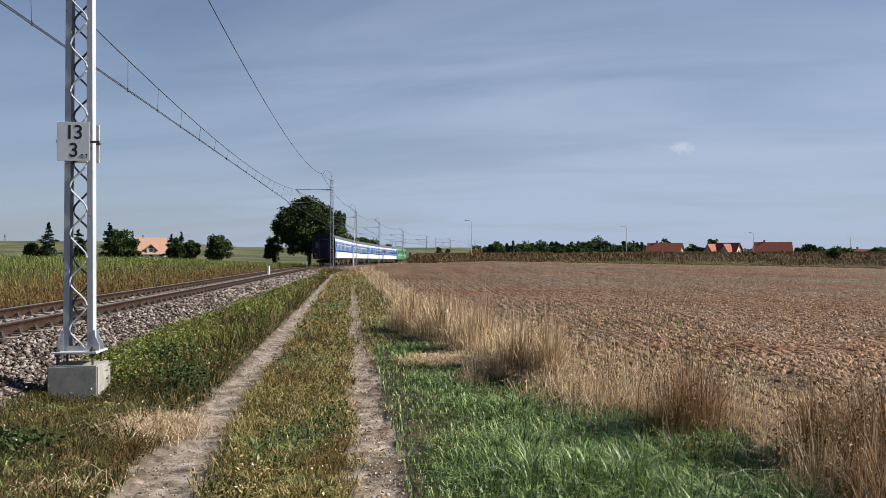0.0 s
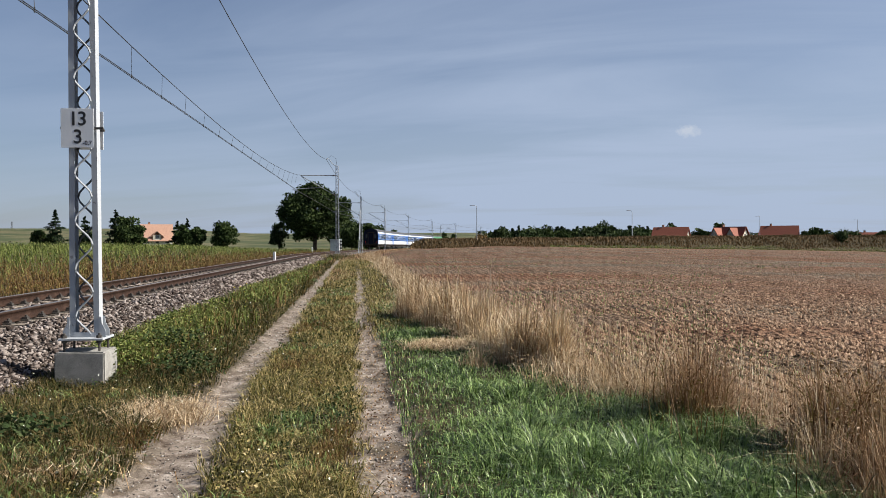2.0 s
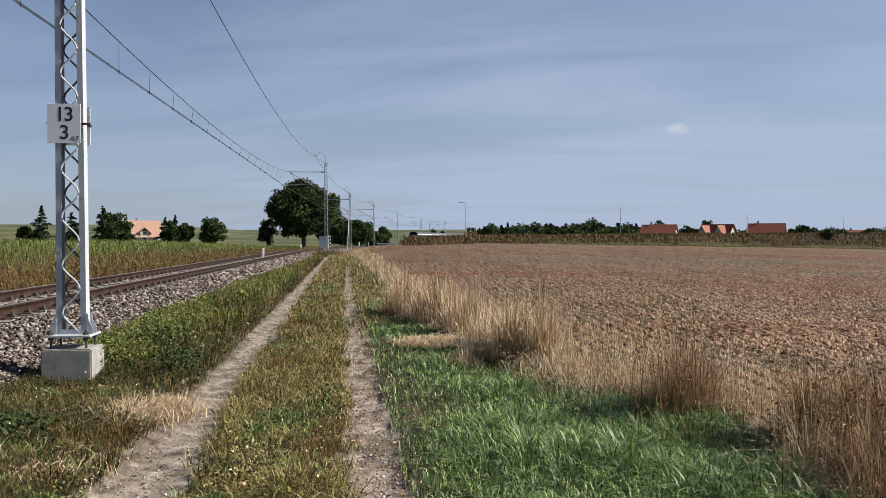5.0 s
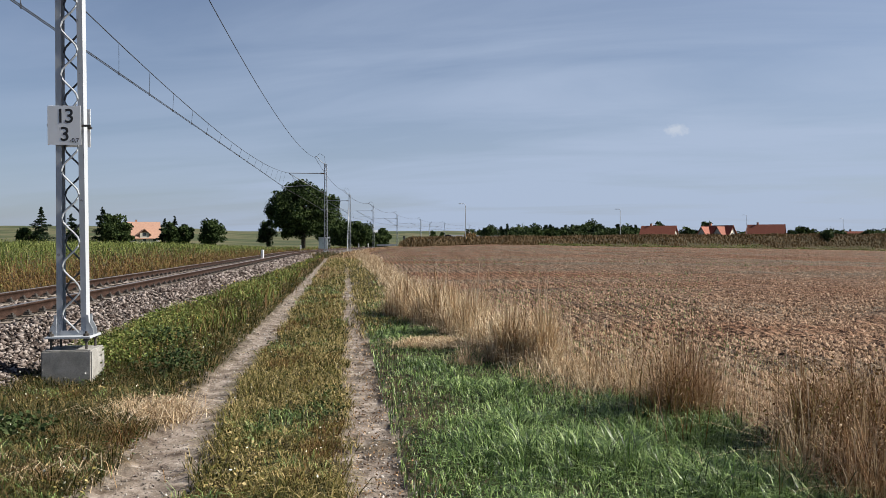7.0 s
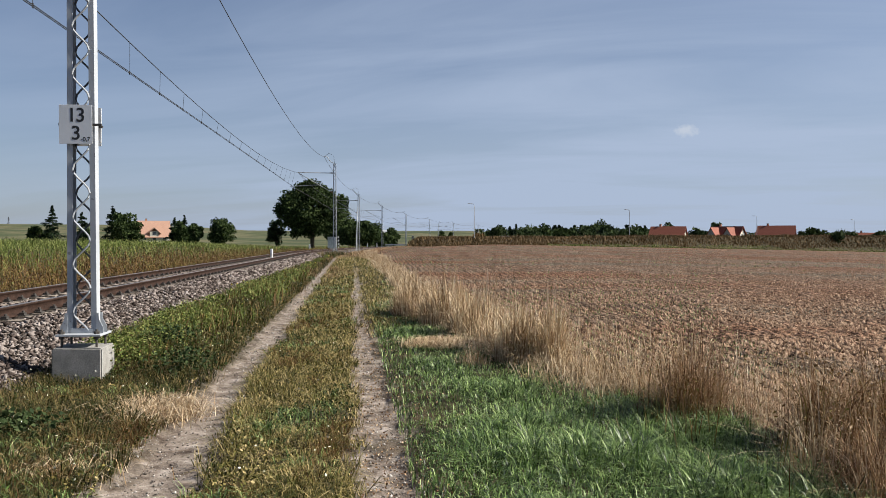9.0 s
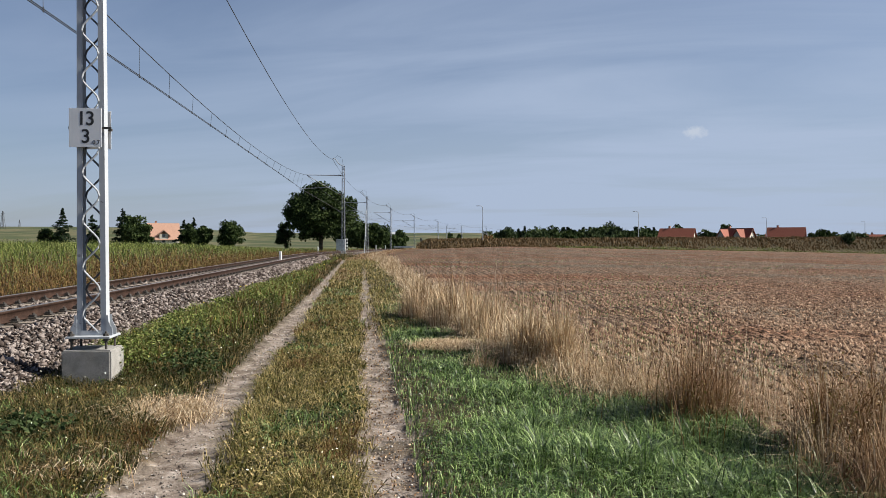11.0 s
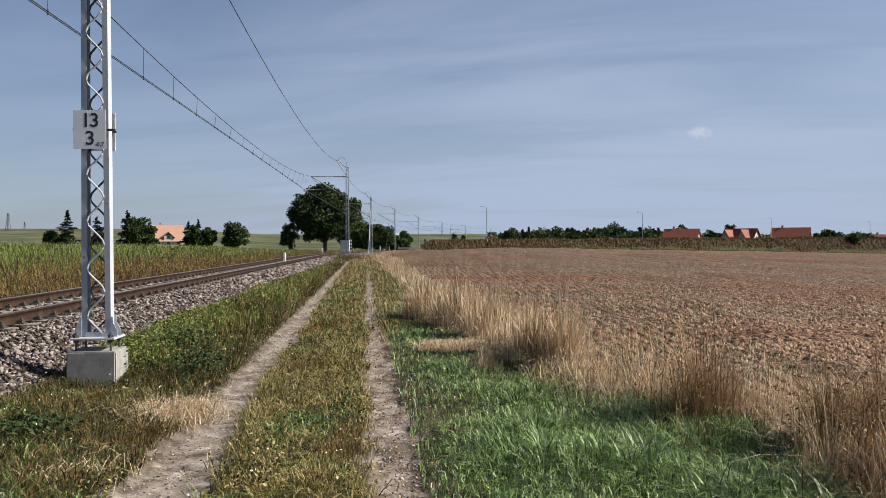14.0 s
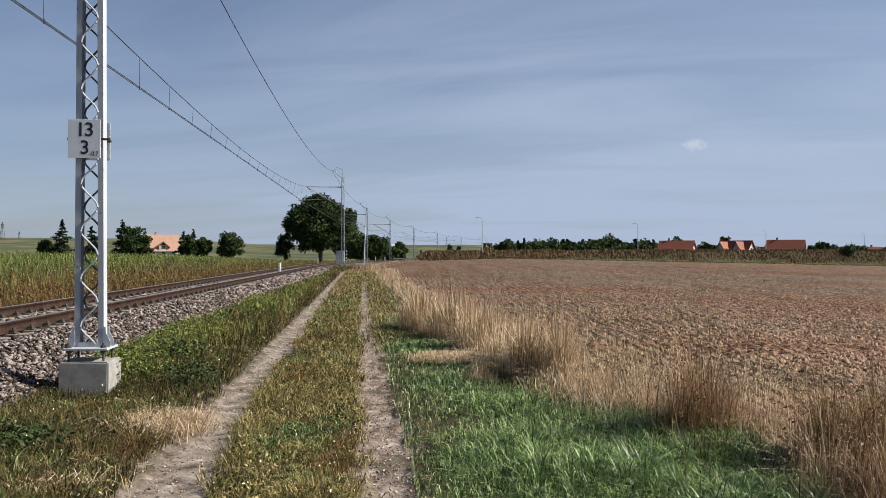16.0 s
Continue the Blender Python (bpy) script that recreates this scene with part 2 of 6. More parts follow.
# ---- materials ----
def material(name, colours, scale=4.0, rough=0.8, bump=0.0, metal=0.0, fine=None, space="object", island=0.0, translucent=0.0, spots=None, per_object=0.0):
    """A procedural surface: colours mixed by noise at two scales, with relief."""
    m = bpy.data.materials.new(name)
    m.use_nodes = True
    nt = m.node_tree
    n, l = nt.nodes, nt.links
    bsdf = n["Principled BSDF"]
    bsdf.inputs["Roughness"].default_value = rough
    bsdf.inputs["Metallic"].default_value = metal
    bsdf.inputs["Specular IOR Level"].default_value = 0.4 if rough < 0.55 else 0.12
    if space == "object":
        vec = n.new("ShaderNodeTexCoord").outputs["Object"]
    else:
        vec = n.new("ShaderNodeNewGeometry").outputs["Position"]

    def tex(sc, detail=4.0):
        t = n.new("ShaderNodeTexNoise")
        t.inputs["Scale"].default_value = sc
        t.inputs["Detail"].default_value = detail
        t.inputs["Roughness"].default_value = 0.6
        l.new(vec, t.inputs["Vector"])
        return t.outputs["Fac"]

    def ramp(fac, cols, lo=0.3, hi=0.7):
        r = n.new("ShaderNodeValToRGB")
        e = r.color_ramp.elements
        while len(e) < len(cols):
            e.new(0.5)
        for k, c in enumerate(cols):
            e[k].position = lo + (hi - lo) * k / max(1, len(cols) - 1)
            e[k].color = (*c, 1)
        l.new(fac, r.inputs[0])
        return r.outputs[0]

    big = tex(scale)
    if island or per_object:
        src = n.new("ShaderNodeNewGeometry").outputs["Random Per Island"] if island else n.new("ShaderNodeObjectInfo").outputs["Random"]
        mixer = n.new("ShaderNodeMix")
        mixer.inputs[0].default_value = island or per_object
        l.new(big, mixer.inputs[2])
        l.new(src, mixer.inputs[3])
        colour = ramp(mixer.outputs[0], colours, 0.2 if max(island, per_object) > 0.5 else 0.28, 0.8 if max(island, per_object) > 0.5 else 0.72)
    else:
        colour = ramp(big, colours)
    if spots:
        sp = n.new("ShaderNodeMix")
        sp.data_type = "RGBA"
        l.new(ramp(tex(spots[1], 3.0), ((0, 0, 0), (1, 1, 1)), spots[2], spots[2] + 0.03), sp.inputs[0])
        l.new(colour, sp.inputs[6])
        sp.inputs[7].default_value = (*spots[0], 1)
        colour = sp.outputs[2]
    if fine:
        f = tex(fine, 6.0)
        v = n.new("ShaderNodeMix")
        v.data_type, v.blend_type = "RGBA", "MULTIPLY"
        v.inputs[0].default_value = 0.75
        l.new(colour, v.inputs[6])
        l.new(ramp(f, ((0.5, 0.5, 0.5), (1, 1, 1), (1.25, 1.25, 1.25)), 0.3, 0.7), v.inputs[7])
        colour = v.outputs[2]
    l.new(colour, bsdf.inputs["Base Color"])
    if bump:
        b = n.new("ShaderNodeBump")
        b.inputs["Strength"].default_value = min(1.0, bump)
        b.inputs["Distance"].default_value = 0.02
        l.new(tex(fine or scale * 6, 6.0), b.inputs["Height"])
        l.new(b.outputs[0], bsdf.inputs["Normal"])
    if translucent:
        tr = n.new("ShaderNodeBsdfTranslucent")
        l.new(colour, tr.inputs["Color"])
        mix = n.new("ShaderNodeMixShader")
        mix.inputs[0].default_value = translucent
        l.new(bsdf.outputs[0], mix.inputs[1])
        l.new(tr.outputs[0], mix.inputs[2])
        l.new(mix.outputs[0], n["Material Output"].inputs[0])
    return m


M = {}
M["steel_white"] = material("painted_steel", ((0.306, 0.325, 0.346), (0.364, 0.386, 0.408), (0.422, 0.444, 0.466)), 1.2, 0.45, 0.0, 0.0, spots=((0.20, 0.20, 0.21), 11.0, 0.68))
M["steel_grey"] = material("galvanised_steel", ((0.26, 0.28, 0.30), (0.36, 0.38, 0.40)), 1.5, 0.5, 0.0, 0.3)
# mast steel with the shade of the back lacing put into its colour
M["steel_shaded"] = material("shaded_lacing_steel", ((0.10, 0.105, 0.11), (0.15, 0.155, 0.16)), 1.5, 0.6, 0.0, 0.2)
M["bolt"] = material("dark_bolt_steel", ((0.05, 0.048, 0.045), (0.11, 0.10, 0.09)), 30, 0.6, 0.1, 0.5)
M["wire"] = material("weathered_copper_wire", ((0.025, 0.027, 0.03), (0.05, 0.05, 0.05)), 20, 0.6, 0, 0.3)
M["concrete"] = material("weathered_concrete", ((0.20, 0.195, 0.18), (0.255, 0.248, 0.23), (0.30, 0.293, 0.275)), 6, 0.9, 0.25, 0, 130)
M["sign"] = material("white_sign_enamel", ((0.66, 0.68, 0.69), (0.73, 0.75, 0.76)), 3, 0.4, 0, 0)
M["black"] = material("black_sign_paint", ((0.015, 0.015, 0.018), (0.03, 0.03, 0.03)), 10, 0.5)
M["rail"] = material("rusty_rail_steel", ((0.019, 0.011, 0.007), (0.031, 0.017, 0.012), (0.048, 0.028, 0.020)), 5, 0.75, 0.3, 0.1, 40, "world")
M["rail_top"] = material("worn_rail_head", ((0.22, 0.19, 0.17), (0.36, 0.33, 0.30)), 4, 0.35, 0.05, 0.8, 50, "world")
M["sleeper"] = material("sleeper_concrete", ((0.128, 0.102, 0.083), (0.204, 0.173, 0.140), (0.255, 0.229, 0.198)), 8, 0.9, 0.4, 0, 60, "world")
M["ballast"] = material("crushed_stone", ((0.035, 0.026, 0.022), (0.085, 0.067, 0.059), (0.155, 0.127, 0.113), (0.27, 0.235, 0.215)), 2.0, 0.9, 0.3, 0, 50, "world", island=0.85)
M["clod"] = material("dry_soil_clod", ((0.105, 0.06, 0.037), (0.205, 0.13, 0.083), (0.38, 0.27, 0.185)), 0.6, 0.95, 0.4, 0, 50, "world", island=0.6)
M["pebble"] = material("lane_pebble", ((0.11, 0.092, 0.08), (0.235, 0.21, 0.185), (0.42, 0.395, 0.36)), 2.0, 0.9, 0.3, 0, 50, "world", island=0.9)
M["grass"] = material("fresh_green_grass", ((0.007, 0.019, 0.004), (0.044, 0.092, 0.016), (0.125, 0.205, 0.045), (0.31, 0.41, 0.15)), 0.9, 0.45, 0, 0, None, "world", island=0.68, translucent=0.10)
M["short"] = material("short_trodden_grass", ((0.025, 0.028, 0.008), (0.101, 0.099, 0.025), (0.229, 0.185, 0.062), (0.440, 0.352, 0.176)), 1.5, 0.6, 0, 0, None, "world", island=0.68, translucent=0.15)
M["verge"] = material("verge_grass", ((0.009, 0.015, 0.003), (0.040, 0.048, 0.012), (0.099, 0.082, 0.027), (0.218, 0.162, 0.076)), 1.1, 0.6, 0, 0, None, "world", island=0.68, translucent=0.15)
M["straw"] = material("dry_straw_grass", ((0.15, 0.085, 0.038), (0.39, 0.275, 0.155), (0.57, 0.44, 0.28), (0.70, 0.60, 0.44)), 0.9, 0.6, 0, 0, None, "world", island=0.68, translucent=0.16)
M["russet"] = material("russet_dead_grass", ((0.076, 0.038, 0.018), (0.227, 0.132, 0.069), (0.365, 0.245, 0.138), (0.503, 0.390, 0.263)), 1.1, 0.65, 0, 0, None, "world", island=0.68, translucent=0.16)
M["weed"] = material("tall_green_weeds", ((0.022, 0.040, 0.009), (0.085, 0.120, 0.024), (0.15, 0.175, 0.045), (0.22, 0.235, 0.085)), 0.25, 0.6, 0, 0, None, "world", island=0.68, translucent=0.2)
M["brownweed"] = material("brown_dock_weeds", ((0.06, 0.032, 0.014), (0.13, 0.075, 0.03), (0.20, 0.125, 0.05), (0.13, 0.12, 0.035)), 0.3, 0.7, 0, 0, None, "world", island=0.5, translucent=0.2)
M["bankweed"] = material("bank_weeds", ((0.05, 0.04, 0.018), (0.10, 0.067, 0.033), (0.145, 0.096, 0.047), (0.19, 0.13, 0.068)), 0.06, 0.8, 0, 0, None, "world", island=0.45, translucent=0.12)
M["leaf"] = material("oak_leaves", ((0.011, 0.022, 0.006), (0.027, 0.046, 0.014), (0.060, 0.085, 0.027)), 0.3, 0.85, 0, 0, None, "world", island=0.5, translucent=0.12)
M["leaf_light"] = material("shrub_leaves", ((0.020, 0.034, 0.014), (0.037, 0.058, 0.020), (0.058, 0.078, 0.031)), 0.2, 0.85, 0, 0, None, "world", island=0.5, translucent=0.15)
M["needle"] = material("spruce_needles", ((0.010, 0.018, 0.010), (0.018, 0.033, 0.016), (0.031, 0.049, 0.023)), 0.4, 0.85, 0, 0, None, "world", island=0.5, translucent=0.08)
M["bark"] = material("rough_bark", ((0.05, 0.04, 0.03), (0.10, 0.08, 0.06)), 2, 0.9, 0.6, 0, 20)
M["tile_red"] = material("red_roof_tiles", ((0.19, 0.066, 0.043), (0.26, 0.092, 0.062)), 0.8, 0.7, 0.3, 0, 6, per_object=0.6)
M["tile_orange"] = material("orange_roof_tiles", ((0.319, 0.190, 0.138), (0.404, 0.251, 0.184)), 0.8, 0.7, 0.3, 0, 6, per_object=0.6)
M["plaster"] = material("pale_plaster", ((0.448, 0.419, 0.347), (0.535, 0.506, 0.433)), 0.7, 0.9, 0.1, 0, 12)
M["brick"] = material("chimney_brick", ((0.30, 0.14, 0.09), (0.42, 0.22, 0.15)), 6, 0.9, 0.3)
M["glass"] = material("dark_window_glass", ((0.03, 0.035, 0.04), (0.06, 0.07, 0.08)), 1, 0.08)
M["timber"] = material("brown_timber", ((0.10, 0.05, 0.03), (0.17, 0.09, 0.05)), 4, 0.7)
M["coach_blue"] = material("coach_blue_paint", ((0.034, 0.128, 0.391), (0.047, 0.162, 0.459)), 0.5, 0.35, 0, 0, 8)
M["coach_door"] = material("coach_door_paint", ((0.03, 0.13, 0.45), (0.05, 0.18, 0.55)), 0.5, 0.35)
M["coach_white"] = material("coach_white_paint", ((0.561, 0.578, 0.595), (0.663, 0.671, 0.680)), 0.5, 0.4, 0, 0, 8)
M["coach_navy"] = material("coach_end_paint", ((0.006, 0.009, 0.022), (0.012, 0.015, 0.032)), 0.8, 0.6, 0, 0, 8)
M["coach_roof"] = material("grey_roof_paint", ((0.055, 0.058, 0.062), (0.09, 0.093, 0.098)), 0.4, 0.6, 0, 0, 6)
M["under"] = material("grimy_underframe", ((0.025, 0.022, 0.02), (0.06, 0.05, 0.042)), 2, 0.85)
M["loco_green"] = material("locomotive_green", ((0.03, 0.13, 0.05), (0.05, 0.18, 0.07)), 0.5, 0.4, 0, 0, 8)
M["loco_cream"] = material("locomotive_pale_green", ((0.16, 0.26, 0.14), (0.2, 0.3, 0.17)), 0.5, 0.4)
M["red"] = material("red_paint", ((0.45, 0.03, 0.02), (0.6, 0.05, 0.03)), 2, 0.4)
M["hut"] = material("pale_grey_cabinet_paint", ((0.544, 0.570, 0.595), (0.629, 0.654, 0.680)), 1.5, 0.5, 0, 0, 10)
M["white"] = material("white_paint", ((0.70, 0.70, 0.68), (0.80, 0.80, 0.78)), 4, 0.5, 0, 0, 30)
M["flower"] = material("small_pale_flowers", ((0.60, 0.58, 0.42), (0.75, 0.74, 0.68)), 1, 0.7, 0, 0, None, "world", island=0.8)
M["yellow"] = material("small_yellow_flowers", ((0.55, 0.42, 0.04), (0.65, 0.55, 0.10)), 1, 0.7, 0, 0, None, "world", island=0.8)


def ground_material():
    """Soil, lane, ballast bed, ploughed field and far meadows, laid out by the zone colours of the sheet."""
    m = bpy.data.materials.new("ground_cover")
    m.use_nodes = True
    n, l = m.node_tree.nodes, m.node_tree.links
    bsdf = n["Principled BSDF"]
    bsdf.inputs["Roughness"].default_value = 0.95
    bsdf.inputs["Specular IOR Level"].default_value = 0.1
    pos = n.new("ShaderNodeNewGeometry").outputs["Position"]
    zone = n.new("ShaderNodeVertexColor")
    zone.layer_name = "zone"
    sep = n.new("ShaderNodeSeparateColor")
    l.new(zone.outputs["Color"], sep.inputs[0])

    def tex(sc, detail=5.0):
        t = n.new("ShaderNodeTexNoise")
        t.inputs["Scale"].default_value = sc
        t.inputs["Detail"].default_value = detail
        t.inputs["Roughness"].default_value = 0.65
        l.new(pos, t.inputs["Vector"])
        return t.outputs["Fac"]

    def ramp(fac, cols, lo=0.35, hi=0.65):
        r = n.new("ShaderNodeValToRGB")
        e = r.color_ramp.elements
        while len(e) < len(cols):
            e.new(0.5)
        for k, c in enumerate(cols):
            e[k].position = lo + (hi - lo) * k / (len(cols) - 1)
            e[k].color = (*c, 1)
        l.new(fac, r.inputs[0])
        return r.outputs[0]

    def blend(fac, a, b, mode="MIX"):
        x = n.new("ShaderNodeMix")
        x.data_type, x.blend_type = "RGBA", mode
        if isinstance(fac, float):
            x.inputs[0].default_value = fac
        else:
            l.new(fac, x.inputs[0])
        l.new(a, x.inputs[6])
        l.new(b, x.inputs[7])
        return x.outputs[2]

    turf = ramp(tex(3.0), ((0.018, 0.016, 0.008), (0.04, 0.034, 0.018), (0.09, 0.066, 0.04)))
    meadow = ramp(tex(0.008, 3.0), ((0.045, 0.06, 0.03), (0.06, 0.074, 0.034), (0.13, 0.115, 0.066), (0.045, 0.06, 0.03)), 0.4, 0.6)
    lane = ramp(tex(5.5, 12.0), ((0.065, 0.047, 0.036), (0.15, 0.12, 0.097), (0.25, 0.21, 0.175), (0.38, 0.335, 0.295)), 0.32, 0.68)
    mp4 = n.new("ShaderNodeMapping")
    mp4.inputs["Scale"].default_value = (0.035, 0.16, 1)
    l.new(pos, mp4.inputs["Vector"])
    tone = n.new("ShaderNodeTexNoise")
    tone.inputs["Scale"].default_value = 1.0
    tone.inputs["Detail"].default_value = 8.0
    l.new(mp4.outputs[0], tone.inputs["Vector"])
    field = ramp(tone.outputs["Fac"], ((0.175, 0.085, 0.048), (0.21, 0.125, 0.08), (0.20, 0.142, 0.099), (0.165, 0.137, 0.101)), 0.34, 0.64)
    stone = ramp(tex(25.0), ((0.03, 0.026, 0.024), (0.08, 0.07, 0.065), (0.15, 0.135, 0.125)))
    # drill rows: streaks along the ploughing direction
    mp = n.new("ShaderNodeMapping")
    mp.inputs["Rotation"].default_value = (0, 0, radians(-4.5))
    mp.inputs["Scale"].default_value = (3.2, 0.16, 1)
    l.new(pos, mp.inputs["Vector"])
    st = n.new("ShaderNodeTexNoise")
    st.inputs["Scale"].default_value = 1.0
    st.inputs["Detail"].default_value = 5.0
    l.new(mp.outputs[0], st.inputs["Vector"])
    field = blend(0.35, field, ramp(st.outputs["Fac"], ((0.58, 0.56, 0.54), (0.95, 0.95, 0.95), (1.2, 1.2, 1.22)), 0.33, 0.66), "MULTIPLY")
    mp2 = n.new("ShaderNodeMapping")
    mp2.inputs["Rotation"].default_value = (0, 0, radians(-4.5))
    mp2.inputs["Scale"].default_value = (0.55, 0.02, 1)
    l.new(pos, mp2.inputs["Vector"])
    st2 = n.new("ShaderNodeTexNoise")
    st2.inputs["Detail"].default_value = 6.0
    st2.inputs["Scale"].default_value = 1.0
    st2.inputs["Roughness"].default_value = 0.7
    l.new(mp2.outputs[0], st2.inputs["Vector"])
    field = blend(0.8, field, ramp(st2.outputs["Fac"], ((0.66, 0.60, 0.56), (1.0, 0.98, 0.96), (1.12, 1.16, 1.2)), 0.36, 0.62), "MULTIPLY")
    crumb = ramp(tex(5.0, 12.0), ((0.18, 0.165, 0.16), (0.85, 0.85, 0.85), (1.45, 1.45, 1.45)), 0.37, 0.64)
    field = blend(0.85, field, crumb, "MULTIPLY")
    mp3 = n.new("ShaderNodeMapping")
    mp3.inputs["Rotation"].default_value = (0, 0, radians(-4.5))
    l.new(pos, mp3.inputs["Vector"])
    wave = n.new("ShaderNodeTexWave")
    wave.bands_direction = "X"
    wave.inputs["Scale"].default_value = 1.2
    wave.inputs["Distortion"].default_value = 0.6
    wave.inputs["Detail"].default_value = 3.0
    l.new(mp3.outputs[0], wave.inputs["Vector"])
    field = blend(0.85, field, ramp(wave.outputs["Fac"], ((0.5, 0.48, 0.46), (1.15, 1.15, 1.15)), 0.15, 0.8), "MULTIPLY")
    c = blend(zone.outputs["Alpha"], turf, meadow)
    c = blend(sep.outputs[0], c, lane)
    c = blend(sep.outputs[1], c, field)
    c = blend(sep.outputs[2], c, stone)
    grit = ramp(tex(40.0, 8.0), ((0.55, 0.55, 0.55), (1, 1, 1), (1.3, 1.3, 1.3)), 0.3, 0.7)
    l.new(blend(0.7, c, grit, "MULTIPLY"), bsdf.inputs["Base Color"])
    b = n.new("ShaderNodeBump")
    b.inputs["Strength"].default_value = 0.7
    b.inputs["Distance"].default_value = 0.02
    l.new(tex(30.0, 8.0), b.inputs["Height"])
    # clods of the field: coarser, deeper relief
    b2 = n.new("ShaderNodeBump")
    b2.inputs["Distance"].default_value = 0.09
    l.new(sep.outputs[1], b2.inputs["Strength"])
    cell = n.new("ShaderNodeTexVoronoi")
    cell.inputs["Scale"].default_value = 13.0
    l.new(pos, cell.inputs["Vector"])
    lump = n.new("ShaderNodeMath")
    lump.operation = "SUBTRACT"
    l.new(tex(9.0, 9.0), lump.inputs[0])
    l.new(cell.outputs["Distance"], lump.inputs[1])
    l.new(lump.outputs[0], b2.inputs["Height"])
    l.new(b.outputs[0], b2.inputs["Normal"])
    l.new(b2.outputs[0], bsdf.inputs["Normal"])
    return m


M["ground"] = ground_material()


# ---- ground sheet ----
def rut_mask(x, y):
    off = x - lane_x(y)
    wob = 0.20 * (lattice_noise(x * 1.1, y * 0.7, 5) - 0.5) + 0.16 * (lattice_noise(x * 5, y * 3, 6) - 0.5)
    rag = 0.16 * (lattice_noise(x * 13, y * 9, 8) - 0.5)
    wide = np.interp(y, (4, 7, 12, 40), (0.26, 0.25, 0.19, 0.16))
    left = smooth(wide + 0.16, wide - 0.08, np.abs(off + 0.74 + wob * 0.7) + rag)
    patch = smooth(0.25, 0.5, lattice_noise(x * 2.5, y * 1.6, 4) + 0.3 * lattice_noise(x * 9, y * 6, 3))
    broad = np.interp(y, (4, 8, 16), (0.40, 0.32, 0.25))
    right = smooth(broad, broad * 0.3, np.abs(off - 0.75 + wob * 0.9) + rag * 1.3) * smooth(70, 30, y) * (0.35 + 0.65 * patch)
    return np.maximum(left * smooth(95, 70, y), right) * (y > -30)


def field_mask(x, y):
    wob = 0.25 * (lattice_noise(x * 1.7, y * 1.1, 7) - 0.5)
    return smooth(-0.05, 0.15, x - field_edge(y) + wob) * smooth(0.5, -0.5, bank_in(x, y)) * (x < 330)


FIELD_HEAD = radians(-4.5)


def make_ground():
    fine = np.radians(np.arange(-35, 35.01, 0.17))
    rest = np.radians(np.arange(37, 323.1, 2.5))
    ang = np.concatenate([fine, rest])
    rad = np.concatenate([2269.0 / np.arange(640, 27.0, -2.0), np.arange(86, 362, 3.0)])
    rad = np.concatenate([np.array([0.3, 0.8, 1.3, 1.8, 2.3, 2.8, 3.2]), rad, np.geomspace(368, 4600, 40)])
    a, r = np.meshgrid(ang, rad)
    x, y = r * np.sin(a), r * np.cos(a)
    z = ground_z(x, y)
    rut, fld = rut_mask(x, y), field_mask(x, y)
    side = axis_side(x, y)
    bal = smooth(2.75, 2.45, np.abs(side) + 0.25 * (lattice_noise(x * 2, y * 2, 9) - 0.5))
    z = z - 0.045 * rut + 0.012 * (lattice_noise(x * 9, y * 9, 11) - 0.5)
    # drill rows and clods on the ploughed field
    u = x * math.cos(FIELD_HEAD) - y * math.sin(FIELD_HEAD) + 0.25 * lattice_noise(x * 0.1, y * 0.1, 13)
    rows = np.sin(u * 2 * math.pi / 0.25) * 0.011 + 0.008 * np.sin(u * 2 * math.pi / 1.5)
    clods = 0.09 * lattice_noise(x * 6.3 + 0.7 * y, y * 6.3, 15) * lattice_noise(x * 2.1, y * 2.1, 18) + 0.075 * lattice_noise(x * 15, y * 17 + x, 16)
    big = 0.10 * (lattice_noise(x * 0.9, y * 0.9, 17) - 0.5)
    z = z + fld * (rows + clods + big - 0.08)
    # ballast bed under the stones
    crown = rail_z(y) - 0.215
    bed = np.minimum(crown, crown - (np.abs(side) - 1.55) * 0.42)
    z = np.where(np.abs(side) < 2.7, np.maximum(bed, z - 0.05), z)
    nr, na = x.shape
    idx = np.arange(nr * na).reshape(nr, na)
    nxt = np.roll(idx, -1, axis=1)
    quads = np.stack([idx[:-1], nxt[:-1], nxt[1:], idx[1:]], -1).reshape(-1, 4)[:, ::-1]
    verts = np.stack([x, y, z], -1).reshape(-1, 3)
    verts = np.vstack([verts, [[0, 0, ground_z(0.0, 0.0)]]])
    fan = np.stack([idx[0], nxt[0], np.full(na, nr * na)], -1)
    me = raw("ground", verts, [quads, fan], True)
    far = smooth(60, 140, r) * (1 - fld) * (1 - smooth(-1, 1, bank_in(x, y)) * smooth(34, 26, bank_in(x, y)))
    # trodden bare strip along the outer rut
    out = lane_x(y) - 0.95 - x
    trod = 0.75 * smooth(1.0, 0.25, out) * smooth(-0.1, 0.1, out) * smooth(13, 6, y) * smooth(0.3, 0.6, lattice_noise(x * 3, y * 2.3, 19) * 0.6 + 0.4 * lattice_noise(x * 11, y * 8, 20))
    rut = np.maximum(rut, trod)
    cols = np.stack([rut, fld, bal, far], -1).reshape(-1, 4)
    cols = np.vstack([cols, [[0, 0, 0, 0]]]).astype(np.float32)
    layer = me.color_attributes.new("zone", "FLOAT_COLOR", "POINT")
    layer.data.foreach_set("color", cols.ravel())
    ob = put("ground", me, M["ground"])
    tagged(ob, "farm lane, verges and ploughed brown field under open sky", "ground", kind="structure")


make_ground()


